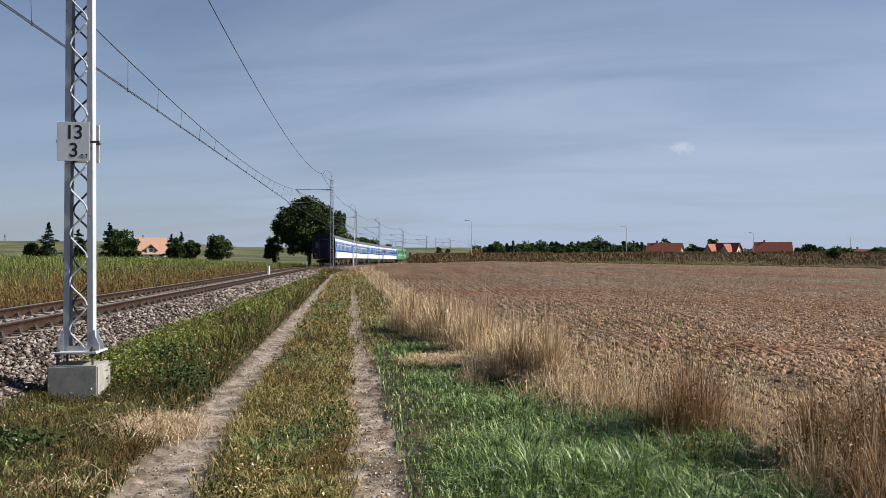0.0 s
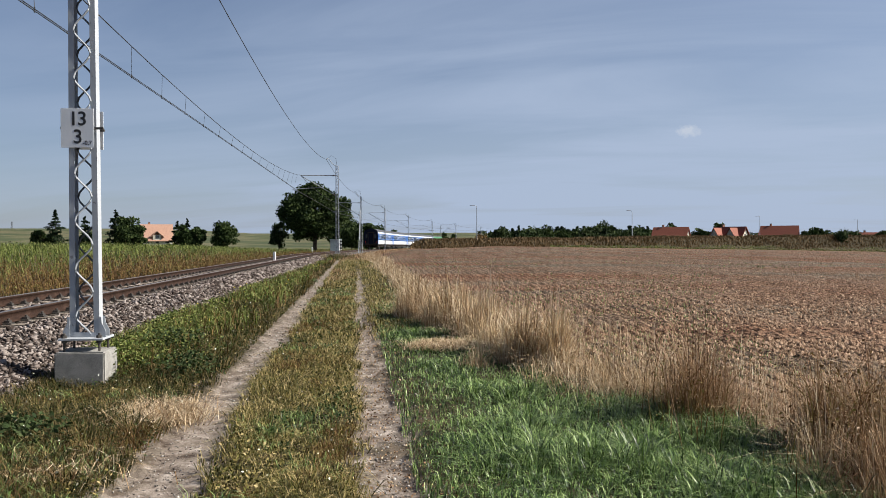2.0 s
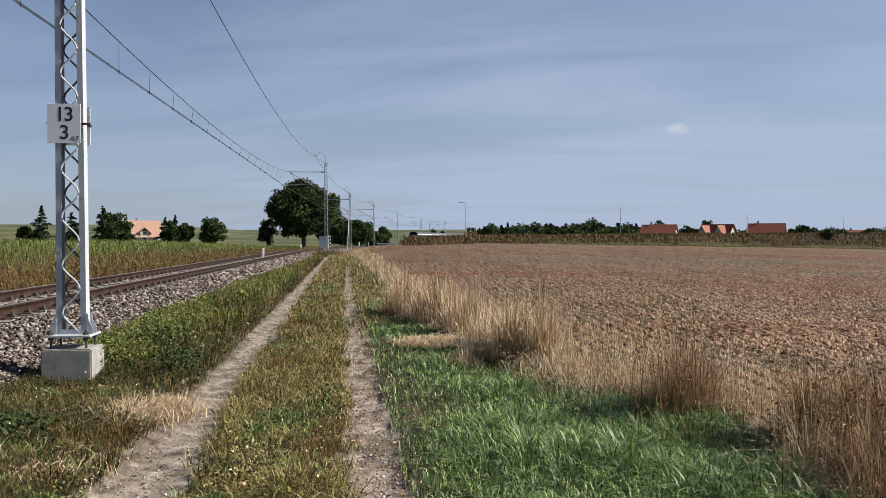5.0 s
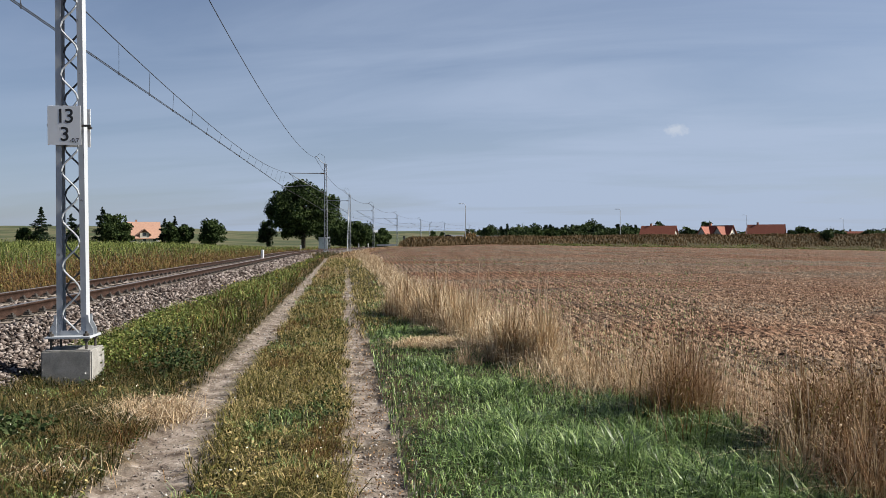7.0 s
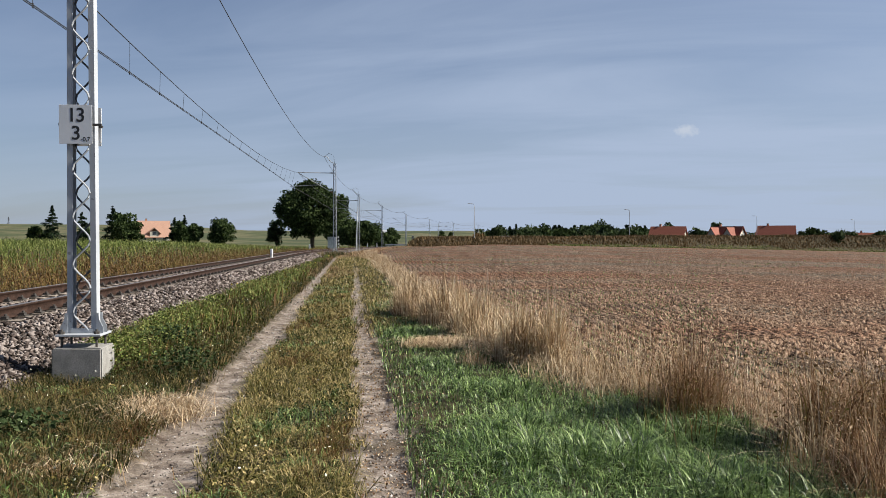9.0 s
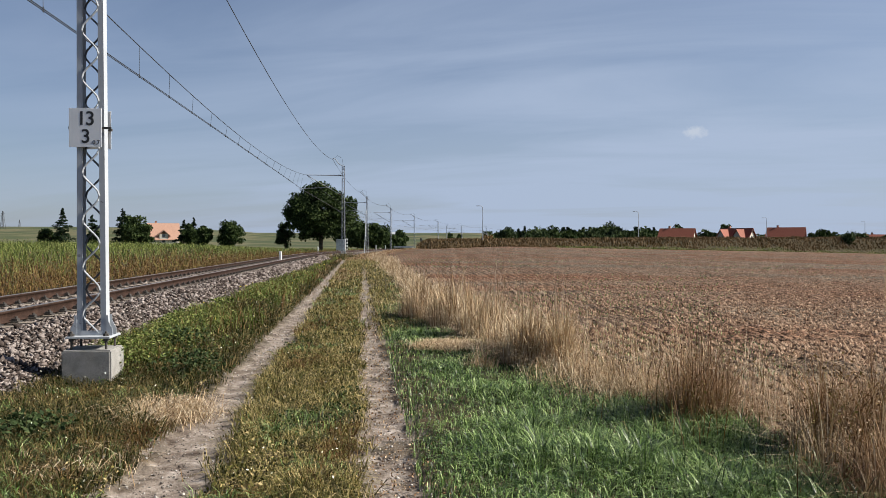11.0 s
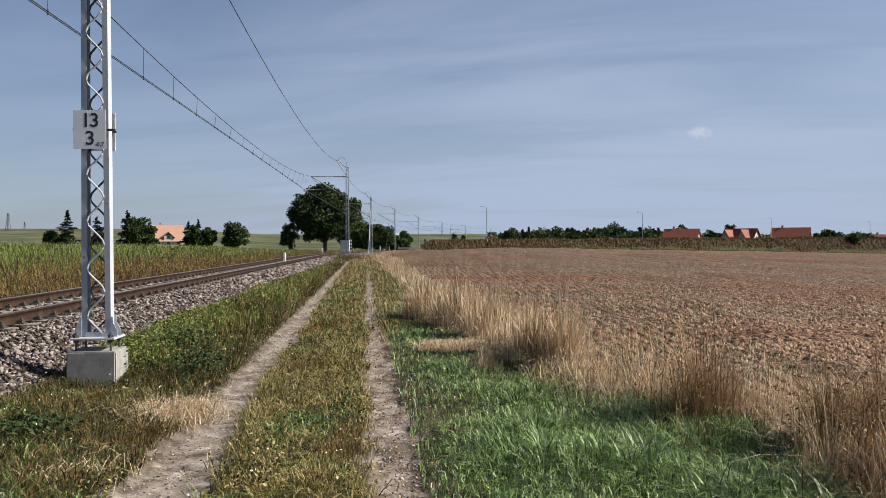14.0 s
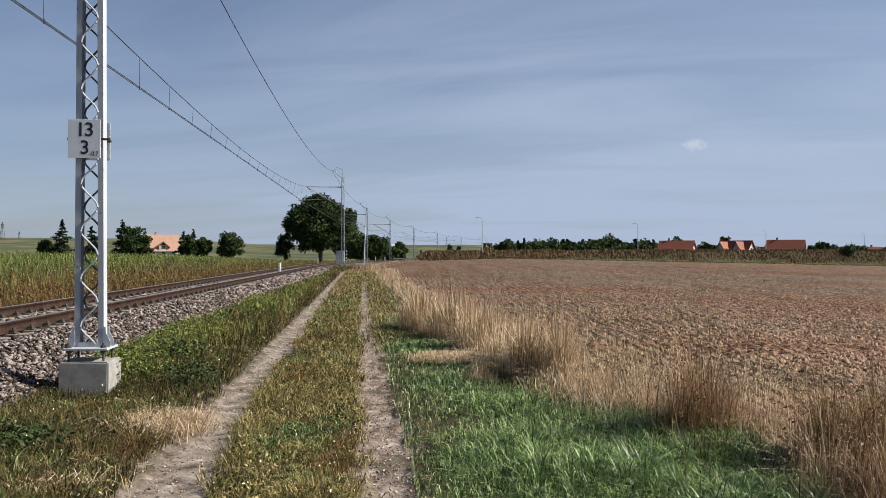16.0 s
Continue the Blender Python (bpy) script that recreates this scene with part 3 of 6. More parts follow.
# ---- railway ----
def swept(name, outline, s0, s1, step, mat, parent, side, label=""):
    """An outline (x to the right, z above rail top) swept along the railway."""
    ss = np.arange(s0, s1 + step, step)
    x, y, z, h = on_axis(ss, 0.0)
    n = len(outline)
    verts = []
    for ox, oz in outline:
        o = side + ox
        verts.append(np.stack([x + o * np.cos(h), y - o * np.sin(h), z + oz], -1))
    verts = np.stack(verts, 1).reshape(-1, 3)
    idx = np.arange(len(ss) * n).reshape(len(ss), n)
    nx = np.roll(idx, -1, axis=1)
    quads = np.stack([idx[:-1], nx[:-1], nx[1:], idx[1:]], -1).reshape(-1, 4)
    return put(name, raw(name, verts, [quads]), mat, parent, label)


RAIL_WEB = [(-0.075, -0.172), (-0.075, -0.160), (-0.012, -0.140), (-0.010, -0.05), (-0.036, -0.036), (-0.036, -0.008),
            (0.036, -0.008), (0.036, -0.036), (0.010, -0.05), (0.012, -0.140), (0.075, -0.160), (0.075, -0.172)]
RAIL_HEAD = [(-0.035, -0.008), (-0.030, -0.001), (0.0, 0.0), (0.030, -0.001), (0.035, -0.008)]
S_NEAR, S_FAR = 40.0, 560.0


def make_track():
    track = empty("railway_track", Matrix.Identity(4), "single railway track on concrete sleepers with rusty rails", "railway track")
    for side in (-0.753, 0.753):
        rail = swept("rail", RAIL_WEB, S_NEAR, S_FAR, 2.0, M["rail"], track, side, "rust-brown steel rail with worn head")
        swept("rail_head", RAIL_HEAD, S_NEAR, S_FAR, 2.0, M["rail_top"], rail, side, "worn paler running surface")
    bm = prism(bmesh.new(), [(-1.25, -0.20), (1.25, -0.20), (1.22, 0.0), (0.5, 0.0), (0.35, -0.025), (-0.35, -0.025), (-0.5, 0.0), (-1.22, 0.0)], -0.13, 0.13)
    sleeper_me = bpy.data.meshes.new("sleeper")
    bmesh.ops.recalc_face_normals(bm, faces=bm.faces[:])
    bm.to_mesh(sleeper_me)
    bm.free()
    bm = boxed(-0.06, 0.06, -0.075, 0.075, 0.0, 0.02)
    rod(bm, (0.0, 0, 0.01), (0.0, 0, 0.085), 0.022, 0.02, 6)
    box(bm, -0.05, 0.03, -0.045, 0.045, 0.02, 0.055)
    clip_me = bpy.data.meshes.new("clip")
    bm.to_mesh(clip_me)
    bm.free()
    s, k = s_of_y(2.0), 0
    while k < 290:
        x, y, z, h = on_axis(s)
        m = pose(x, y, z - 0.18, 0, 0, -math.degrees(h) + random.uniform(-0.4, 0.4))
        sl = put("sleeper", sleeper_me, M["sleeper"], track, at=m)
        if k < 110:
            for cx in (-0.753 - 0.125, -0.753 + 0.125, 0.753 - 0.125, 0.753 + 0.125):
                put("clip", clip_me, M["bolt"], sl, at=pose(cx, 0, 0.002, 0, 0, 0 if cx in (-0.628, 0.878) else 180))
        s += 0.6
        k += 1


make_track()


def stones(name, x, y, z, size, mat, label, category, flat=0.75, seed=1):
    """Many angular stones as one mesh: eight-sided lumps with every corner pushed about."""
    r = np.random.RandomState(seed)
    n = len(x)
    corners = np.array([(1, 0, 0), (0, 1, 0), (-1, 0, 0), (0, -1, 0), (0, 0, 1), (0, 0, -1)], float) * 0.62
    c = corners[None] * r.uniform(0.45, 1.35, (n, 1, 3)) + r.uniform(-0.3, 0.3, (n, 6, 3))
    q = r.normal(size=(n, 4))
    q /= np.linalg.norm(q, axis=1)[:, None]
    w, a, b, d = q.T
    rot = np.stack([1 - 2 * (b * b + d * d), 2 * (a * b - d * w), 2 * (a * d + b * w), 2 * (a * b + d * w), 1 - 2 * (a * a + d * d),
                    2 * (b * d - a * w), 2 * (a * d - b * w), 2 * (b * d + a * w), 1 - 2 * (a * a + b * b)], -1).reshape(n, 3, 3)
    c = np.einsum("nij,nkj->nki", rot, c) * size[:, None, None]
    c[:, :, 2] *= flat
    v = c + np.stack([x, y, z], -1)[:, None]
    f = np.array([(0, 1, 4), (1, 2, 4), (2, 3, 4), (3, 0, 4), (1, 0, 5), (2, 1, 5), (3, 2, 5), (0, 3, 5)])
    faces = (f[None] + (np.arange(n) * 6)[:, None, None]).reshape(-1, 3)
    ob = put(name, raw(name, v.reshape(-1, 3), [faces]), mat)
    return tagged(ob, label, category, kind="stuff")


def lumps(name, x, y, z, size, mat, label, category, seed=1):
    """Half-buried clods as one mesh: a five-cornered rim under the soil and two uneven tops."""
    r = np.random.RandomState(seed)
    n = len(x)
    a = np.arange(5)[None] * 2 * math.pi / 5 + r.uniform(-0.5, 0.5, (n, 5)) + r.uniform(0, 6.28, (n, 1))
    d = r.uniform(0.38, 0.72, (n, 5))
    rim = np.stack([np.cos(a) * d, np.sin(a) * d, r.uniform(-0.35, 0.1, (n, 5))], -1)
    tops = np.concatenate([r.uniform(-0.3, 0.3, (n, 1, 2)), r.uniform(0.4, 0.95, (n, 1, 1))], -1)
    v = np.concatenate([rim, tops], 1) * size[:, None, None] + np.stack([x, y, z], -1)[:, None]
    f = np.array([(0, 1, 5), (1, 2, 5), (2, 3, 5), (3, 4, 5), (4, 0, 5)])
    faces = (f[None] + (np.arange(n) * 6)[:, None, None]).reshape(-1, 3)
    ob = put(name, raw(name, v.reshape(-1, 3), [faces]), mat)
    return tagged(ob, label, category, kind="stuff")


def spread(n, y0, y1, power, seed):
    """n distances between y0 and y1, denser towards y0."""
    u = np.random.RandomState(seed).rand(n)
    if abs(power - 1) < 1e-6:
        return y0 * (y1 / y0) ** u
    e = 1 - power
    return (y0 ** e + u * (y1 ** e - y0 ** e)) ** (1 / e)


def make_ballast():
    r = np.random.RandomState(21)
    n = 46000
    y = spread(n, 5.0, 110.0, 1.35, 22)
    side = np.where(r.rand(n) < 0.78, r.uniform(0.95, 2.75, n), r.uniform(-2.3, 0.6, n))
    s = s_of_y(y)
    x, yy, rz, h = on_axis(s, side)
    crown = rz - 0.20
    z = np.minimum(crown, crown - (np.abs(side) - 1.55) * 0.42) + r.uniform(-0.035, 0.03, n)
    size = (0.027 + 0.058 * r.rand(n) ** 1.6) * np.clip(y / 14, 1, 4) ** 0.6
    mid = np.abs(side) < 1.2
    z = np.where(mid, rz - 0.21 + r.uniform(-0.01, 0.015, n), z)
    size = np.where(mid, np.minimum(size, 0.09), size)
    stones("ballast", x, yy, z, size, M["ballast"], "crushed grey and pinkish stone ballast beside the rails", "gravel", 0.7, 23)


make_ballast()


# ---- overhead line ----
MAST_SIDE = 3.05
MAST_S = [float(s_of_y(8.57 + 0.29)), 131.0, 169.4, 211.4, 255.4, 300.3, 345.9, 394.1, 441.0]
FOOT = -0.13                     # foundation top, relative to rail top


def lacing(y, width, z0, z1, pitch, flip):
    bm = bmesh.new()
    n = int((z1 - z0) / (pitch / 10))
    pts = []
    for k in range(n + 1):
        p = k / 10
        wob = math.sin(p * 2 * math.pi + 2.2 + (math.pi if flip else 0))
        pts.append((wob * width * (1 - 0.12 * (z0 + k * pitch / 10) / 8), y, z0 + k * pitch / 10))
    return tube(bm, pts, 0.0115, 6)


def channel(sign, h):
    """One upright: a C profile with its back outside, drawn in slightly towards the top."""
    bm = bmesh.new()
    w, d, t = 0.062, 0.06, 0.009
    out = [(0, -d), (0, d), (-w, d), (-w, d - t), (-t, d - t), (-t, -d + t), (-w, -d + t), (-w, -d)]
    rings = []
    for z, half in ((0.0, 0.163), (h, 0.128)):
        rings.append([bm.verts.new((sign * (half + x), y, z)) for x, y in out])
    n = len(out)
    for k in range(n):
        bm.faces.new((rings[0][k], rings[0][(k + 1) % n], rings[1][(k + 1) % n], rings[1][k]))
    bm.faces.new(rings[0])
    bm.faces.new(rings[1][::-1])
    return bm


def make_mast(at, label):
    """Lattice mast; its origin is on top of the foundation, x points away from the rails."""
    mast = empty("catenary_mast", at, label, "railway mast", "masts of the overhead line")
    top = 7.83
    base = boxed(-0.245, 0.245, -0.20, 0.20, 0.125, 0.150)
    part("base_plate", base, M["steel_white"], mast, bevel=0.004)
    for sx in (-1, 1):
        part("leg", bmesh_moved(channel(sx, top - 0.15), 0.15), M["steel_white"], mast, "grey painted channel upright")
        for y in (-0.07, 0.062):
            g = prism(bmesh.new(), [(sx * 0.16, 0.15), (sx * 0.235, 0.15), (sx * 0.235, 0.22), (sx * 0.19, 0.31), (sx * 0.185, 0.38), (sx * 0.16, 0.38)], y, y + 0.008)
            part("gusset", g, M["steel_white"], mast)
        for sy in (-1, 1):
            b = rod(bmesh.new(), (sx * 0.19, sy * 0.15, -0.05), (sx * 0.19, sy * 0.15, 0.205), 0.014, None, 8)
            for z in (0.095, 0.152):
                rod(b, (sx * 0.19, sy * 0.15, z), (sx * 0.19, sy * 0.15, z + 0.028), 0.032, None, 6)
            part("anchor_bolt", b, M["bolt"], mast, "dark anchor bolt with stacked nuts")
    front = boxed(-0.12, 0.12, -0.068, -0.060, 0.15, 0.205)
    part("foot_tie", front, M["steel_white"], mast)
    part("lacing", lacing(-0.060, 0.096, 0.18, top - 0.1, 0.54, False), M["steel_white"], mast, "wavy bent-rod lacing")
    # same rod as in front; its shade is painted in by darker steel
    part("lacing", lacing(0.052, 0.096, 0.18, top - 0.1, 0.54, True), M["steel_shaded"], mast, "wavy bent-rod lacing at the back")
    part("top_plate", boxed(-0.15, 0.15, -0.075, 0.075, top, top + 0.02), M["steel_grey"], mast)
    arm = rod(bmesh.new(), (-0.12, 0, 7.02), (-3.19, 0, 7.05), 0.035, None, 8)
    part("bracket_arm", arm, M["steel_grey"], mast)
    strut = rod(bmesh.new(), (-0.12, 0, 5.25), (-3.15, 0, 7.0), 0.03, None, 8)
    part("bracket_strut", strut, M["steel_grey"], mast)
    reg = rod(bmesh.new(), (-1.35, 0, 5.98), (-3.9, 0, 5.82), 0.022, None, 6)
    rod(reg, (-3.9, 0, 5.82), (-3.45, 0, 5.66), 0.015, None, 6)
    part("registration_arm", reg, M["steel_grey"], mast)
    for a, b in (((-0.12, 0, 7.02), (-0.5, 0, 7.03)), ((-0.12, 0, 5.25), (-0.45, 0, 5.44))):
        ins = bmesh.new()
        d = (Vector(b) - Vector(a))
        for k in range(4):
            p = Vector(a) + d * (0.2 + 0.2 * k)
            rod(ins, p - d.normalized() * 0.02, p + d.normalized() * 0.02, 0.075, 0.055, 8)
        part("insulator", ins, M["timber"], mast, "brown ribbed insulator")
    horn = tube(bmesh.new(), [(0.0, 0, top - 0.3), (0.0, 0, top + 0.05), (-0.25, 0, top + 0.12), (-0.45, 0, top + 0.3), (-0.68, 0, top + 0.62), (-0.85, 0, top + 0.7), (-0.92, 0, top + 0.6)], 0.03, 8)
    part("wire_horn", horn, M["steel_grey"], mast)
    loop = tube(bmesh.new(), [(-0.92, 0, top + 0.6), (-0.5, 0, top + 0.95), (-0.1, 0, top + 0.7), (0.0, 0, top)], 0.012, 5)
    part("jumper", loop, M["wire"], mast)
    return mast


def bmesh_moved(bm, dz):
    bmesh.ops.translate(bm, verts=bm.verts[:], vec=(0, 0, dz))
    return bm


def mast_place(s, side=None, turn=0.0):
    side = side or (2.905 if s == MAST_S[0] else MAST_SIDE)
    x, y, z, h = on_axis(s, side)
    z -= 0.33 if s == MAST_S[2] else 0.09 if s == MAST_S[0] else 0.0
    return pose(x, y, z + FOOT, 0, 0, -math.degrees(h) + turn)


def text_mesh(body, size, name):
    cu = bpy.data.curves.new(name, "FONT")
    cu.body, cu.size, cu.align_x, cu.align_y = body, size, "CENTER", "CENTER"
    cu.space_character = 0.86 if size > 0.1 else 1.0
    cu.extrude, cu.offset = 0.0004, 0.0025 * size / 0.2
    ob = bpy.data.objects.new(name, cu)
    scene.collection.objects.link(ob)
    me = bpy.data.meshes.new_from_object(ob.evaluated_get(bpy.context.evaluated_depsgraph_get()))
    bpy.data.objects.remove(ob)
    return me


def make_signs(mast):
    """Enamel kilometre plates clamped to the front and back of the near mast."""
    for y, turn in ((-0.095, 0), (0.12, 180)):
        dx = -0.045 if y < 0 else -0.01
        plate = part("kilometre_plate", boxed(-0.18, 0.18, -0.003, 0.003, -0.22, 0.22), M["sign"], mast, "white kilometre plate with black figures", 0.001)
        plate.matrix_basis = pose(dx, y, 2.515, 0, 0, turn)
        bar = boxed(-0.235 - dx, 0.235 - dx, 0.006, 0.03, -0.012, 0.012) if y < 0 else boxed(-0.2, 0.2, 0.006, 0.03, -0.012, 0.012)
        part("clamp_bar", bar, M["bolt"], plate)
        for body, size, fx, fz in (("13", 0.222, 0.006, 0.098), ("3", 0.222, 0.004, -0.105), ("-0,7", 0.066, 0.108, -0.168)):
            f = put("figure", text_mesh(body, size, "figure"), M["black"], plate)
            f.matrix_basis = pose(fx, -0.0036, fz, 90, 0, 0)


def make_foundation():
    bm = boxed(-0.272, 0.268, -0.235, 0.235, -1.2, 0.0)
    bmesh.ops.bevel(bm, geom=bm.edges[:], offset=0.015, segments=2, affect="EDGES")
    bmesh.ops.subdivide_edges(bm, edges=bm.edges[:], cuts=2, use_grid_fill=True)
    for v in bm.verts:
        v.co += Vector((noise.noise(v.co * 9), noise.noise(v.co * 9 + Vector((5, 0, 0))), noise.noise(v.co * 9 + Vector((0, 7, 0))))) * 0.004
    me = bpy.data.meshes.new("mast_foundation")
    bm.to_mesh(me)
    bm.free()
    return me


masts = []
first = make_mast(mast_place(MAST_S[0]), "grey-white lattice catenary mast on a concrete foundation beside the track")
for s in MAST_S[1:]:
    m = copy_thing(first, mast_place(s))
    m["label"] = "grey lattice catenary mast with bracket arm along the railway"
masts.append(copy_thing(first, mast_place(MAST_S[6] + 3, -3.05, 180)))
masts[-1]["label"] = "grey lattice catenary mast on the outer side of the bend"
make_signs(first)
first["label"] = "grey-white lattice catenary mast carrying white kilometre plates"
found_me = make_foundation()
for s in MAST_S:
    f = put("mast_foundation", found_me, M["concrete"], at=mast_place(s))
    tagged(f, "weathered grey concrete block foundation under a mast", "foundation", "mast foundations")
f = put("mast_foundation", found_me, M["concrete"], at=mast_place(MAST_S[6] + 3, -3.05))
tagged(f, "weathered grey concrete block foundation under a mast", "foundation", "mast foundations")


def wire_run(name, lo, hi, side_a, side_b, z_a, z_b, sag, radius, parent, steps=24):
    """A wire from mast to mast, given its side and height over the rails at both ends."""
    bm = bmesh.new()
    pts = []
    for k in range(steps + 1):
        u = k / steps
        x, y, z, h = on_axis(lo + (hi - lo) * u)
        # the wire is a chord between its supports
        pts.append((u, x, y, z))
    xa, ya, za, _ = on_axis(lo, side_a)
    xb, yb, zb, _ = on_axis(hi, side_b)
    za, zb = za - 0.33 * (lo == MAST_S[2]), zb - 0.33 * (hi == MAST_S[2])
    line = [(xa + (xb - xa) * u, ya + (yb - ya) * u, (za + z_a) * (1 - u) + (zb + z_b) * u - sag * 4 * u * (1 - u)) for u, *_ in pts]
    part(name, tube(bm, line, radius, 5), M["wire"], parent)
    return line


def make_wires():
    line = empty("overhead_line", Matrix.Identity(4), "dark overhead contact wires with hangers strung between masts", "overhead wires")
    for i, (a, b) in enumerate(zip(MAST_S, MAST_S[1:])):
        span = b - a
        sag_m, sag_f = 0.0011 * (span / 2) ** 2, 0.00135 * (span / 2) ** 2
        za = 5.32 if i == 0 else 5.56
        r = 0.013 + 0.003 * min(i, 4)
        m_line = wire_run("messenger_wire", a, b, -0.14, -0.14, 6.85 if i == 0 else 6.92, 6.92, sag_m, r, line)
        sides = (-0.05, -0.42) if i == 0 else (-0.42, -0.42)
        c_line = wire_run("contact_wire", a, b, sides[0] - 0.02, sides[1] - 0.02, za, 5.56, -0.02, r * 0.8, line)
        wire_run("contact_wire", a, b, sides[0] + 0.03, sides[1] + 0.03, za, 5.56, -0.02, r * 0.8, line)
        wire_run("feeder_wire", a, b, MAST_SIDE - 0.92, MAST_SIDE - 0.92, 8.3, 8.3, sag_f, r, line)
        n = int(span / 3.0)
        if i < 3:
            for k in range(1, n):
                u = k / n * (len(m_line) - 1)
                j, w = int(u), u - int(u)
                p = Vector(m_line[j]).lerp(Vector(m_line[j + 1]), w)
                q = Vector(c_line[j]).lerp(Vector(c_line[j + 1]), w)
                hang = rod(bmesh.new(), p, q, 0.006, None, 5)
                rod(hang, q - Vector((0, 0, 0.03)), q + Vector((0, 0, 0.07)), 0.016, None, 5)
                part("hanger", hang, M["wire"], line)


make_wires()

# inclined stay of the third mast
x, y, z, h = on_axis(MAST_S[2], MAST_SIDE)
stay = rod(bmesh.new(), (x - 0.12, y - 0.1, z + 5.6), (x + 0.02, y - 3.6, z - 0.5), 0.05, None, 8)
tagged(part("mast_stay", stay, M["steel_grey"], None), "inclined grey steel stay leaning against a mast", "mast stay")


# ---- train ----
BODY = [(-1.40, 1.02), (-1.41, 1.9), (-1.38, 3.0), (-1.30, 3.40)]
ROOF = [(-1.30, 3.40), (-1.18, 3.66), (-0.9, 3.87), (-0.5, 4.0), (0, 4.05), (0.5, 4.0), (0.9, 3.87), (1.18, 3.66), (1.30, 3.40)]
COACH_LEN = 24.5


def side_x(z, grow=0.0):
    return float(np.interp(z, (1.02, 1.9, 3.0, 3.4), (1.40, 1.41, 1.38, 1.30))) + grow


def side_panel(sign, y0, y1, z0, z1, grow=0.012, deep=0.02):
    bm = bmesh.new()
    zs = [z0] + [z for z in (1.9, 3.0) if z0 < z < z1] + [z1]
    out = [(sign * side_x(z, grow), z) for z in zs] + [(sign * (side_x(z, grow) - deep), z) for z in reversed(zs)]
    return prism(bm, out, y0, y1)


def bogie(thing, yc, wheelbase=2.5):
    bm = boxed(-1.15, -1.0, yc - 1.9, yc + 1.9, 0.42, 0.75)
    box(bm, 1.0, 1.15, yc - 1.9, yc + 1.9, 0.42, 0.75)
    box(bm, -1.0, 1.0, yc - 0.25, yc + 0.25, 0.45, 0.75)
    b = part("bogie", bm, M["under"], thing, "grimy dark bogie", 0.02)
    for sy in (-1, 1):
        w = bmesh.new()
        y = yc + sy * wheelbase / 2
        rod(w, (-0.9, y, 0.46), (0.9, y, 0.46), 0.08, None, 8)
        for sx in (-0.75, 0.75):
            rod(w, (sx - 0.065, y, 0.46), (sx + 0.065, y, 0.46), 0.46, None, 20)
        part("wheelset", w, M["under"], b)


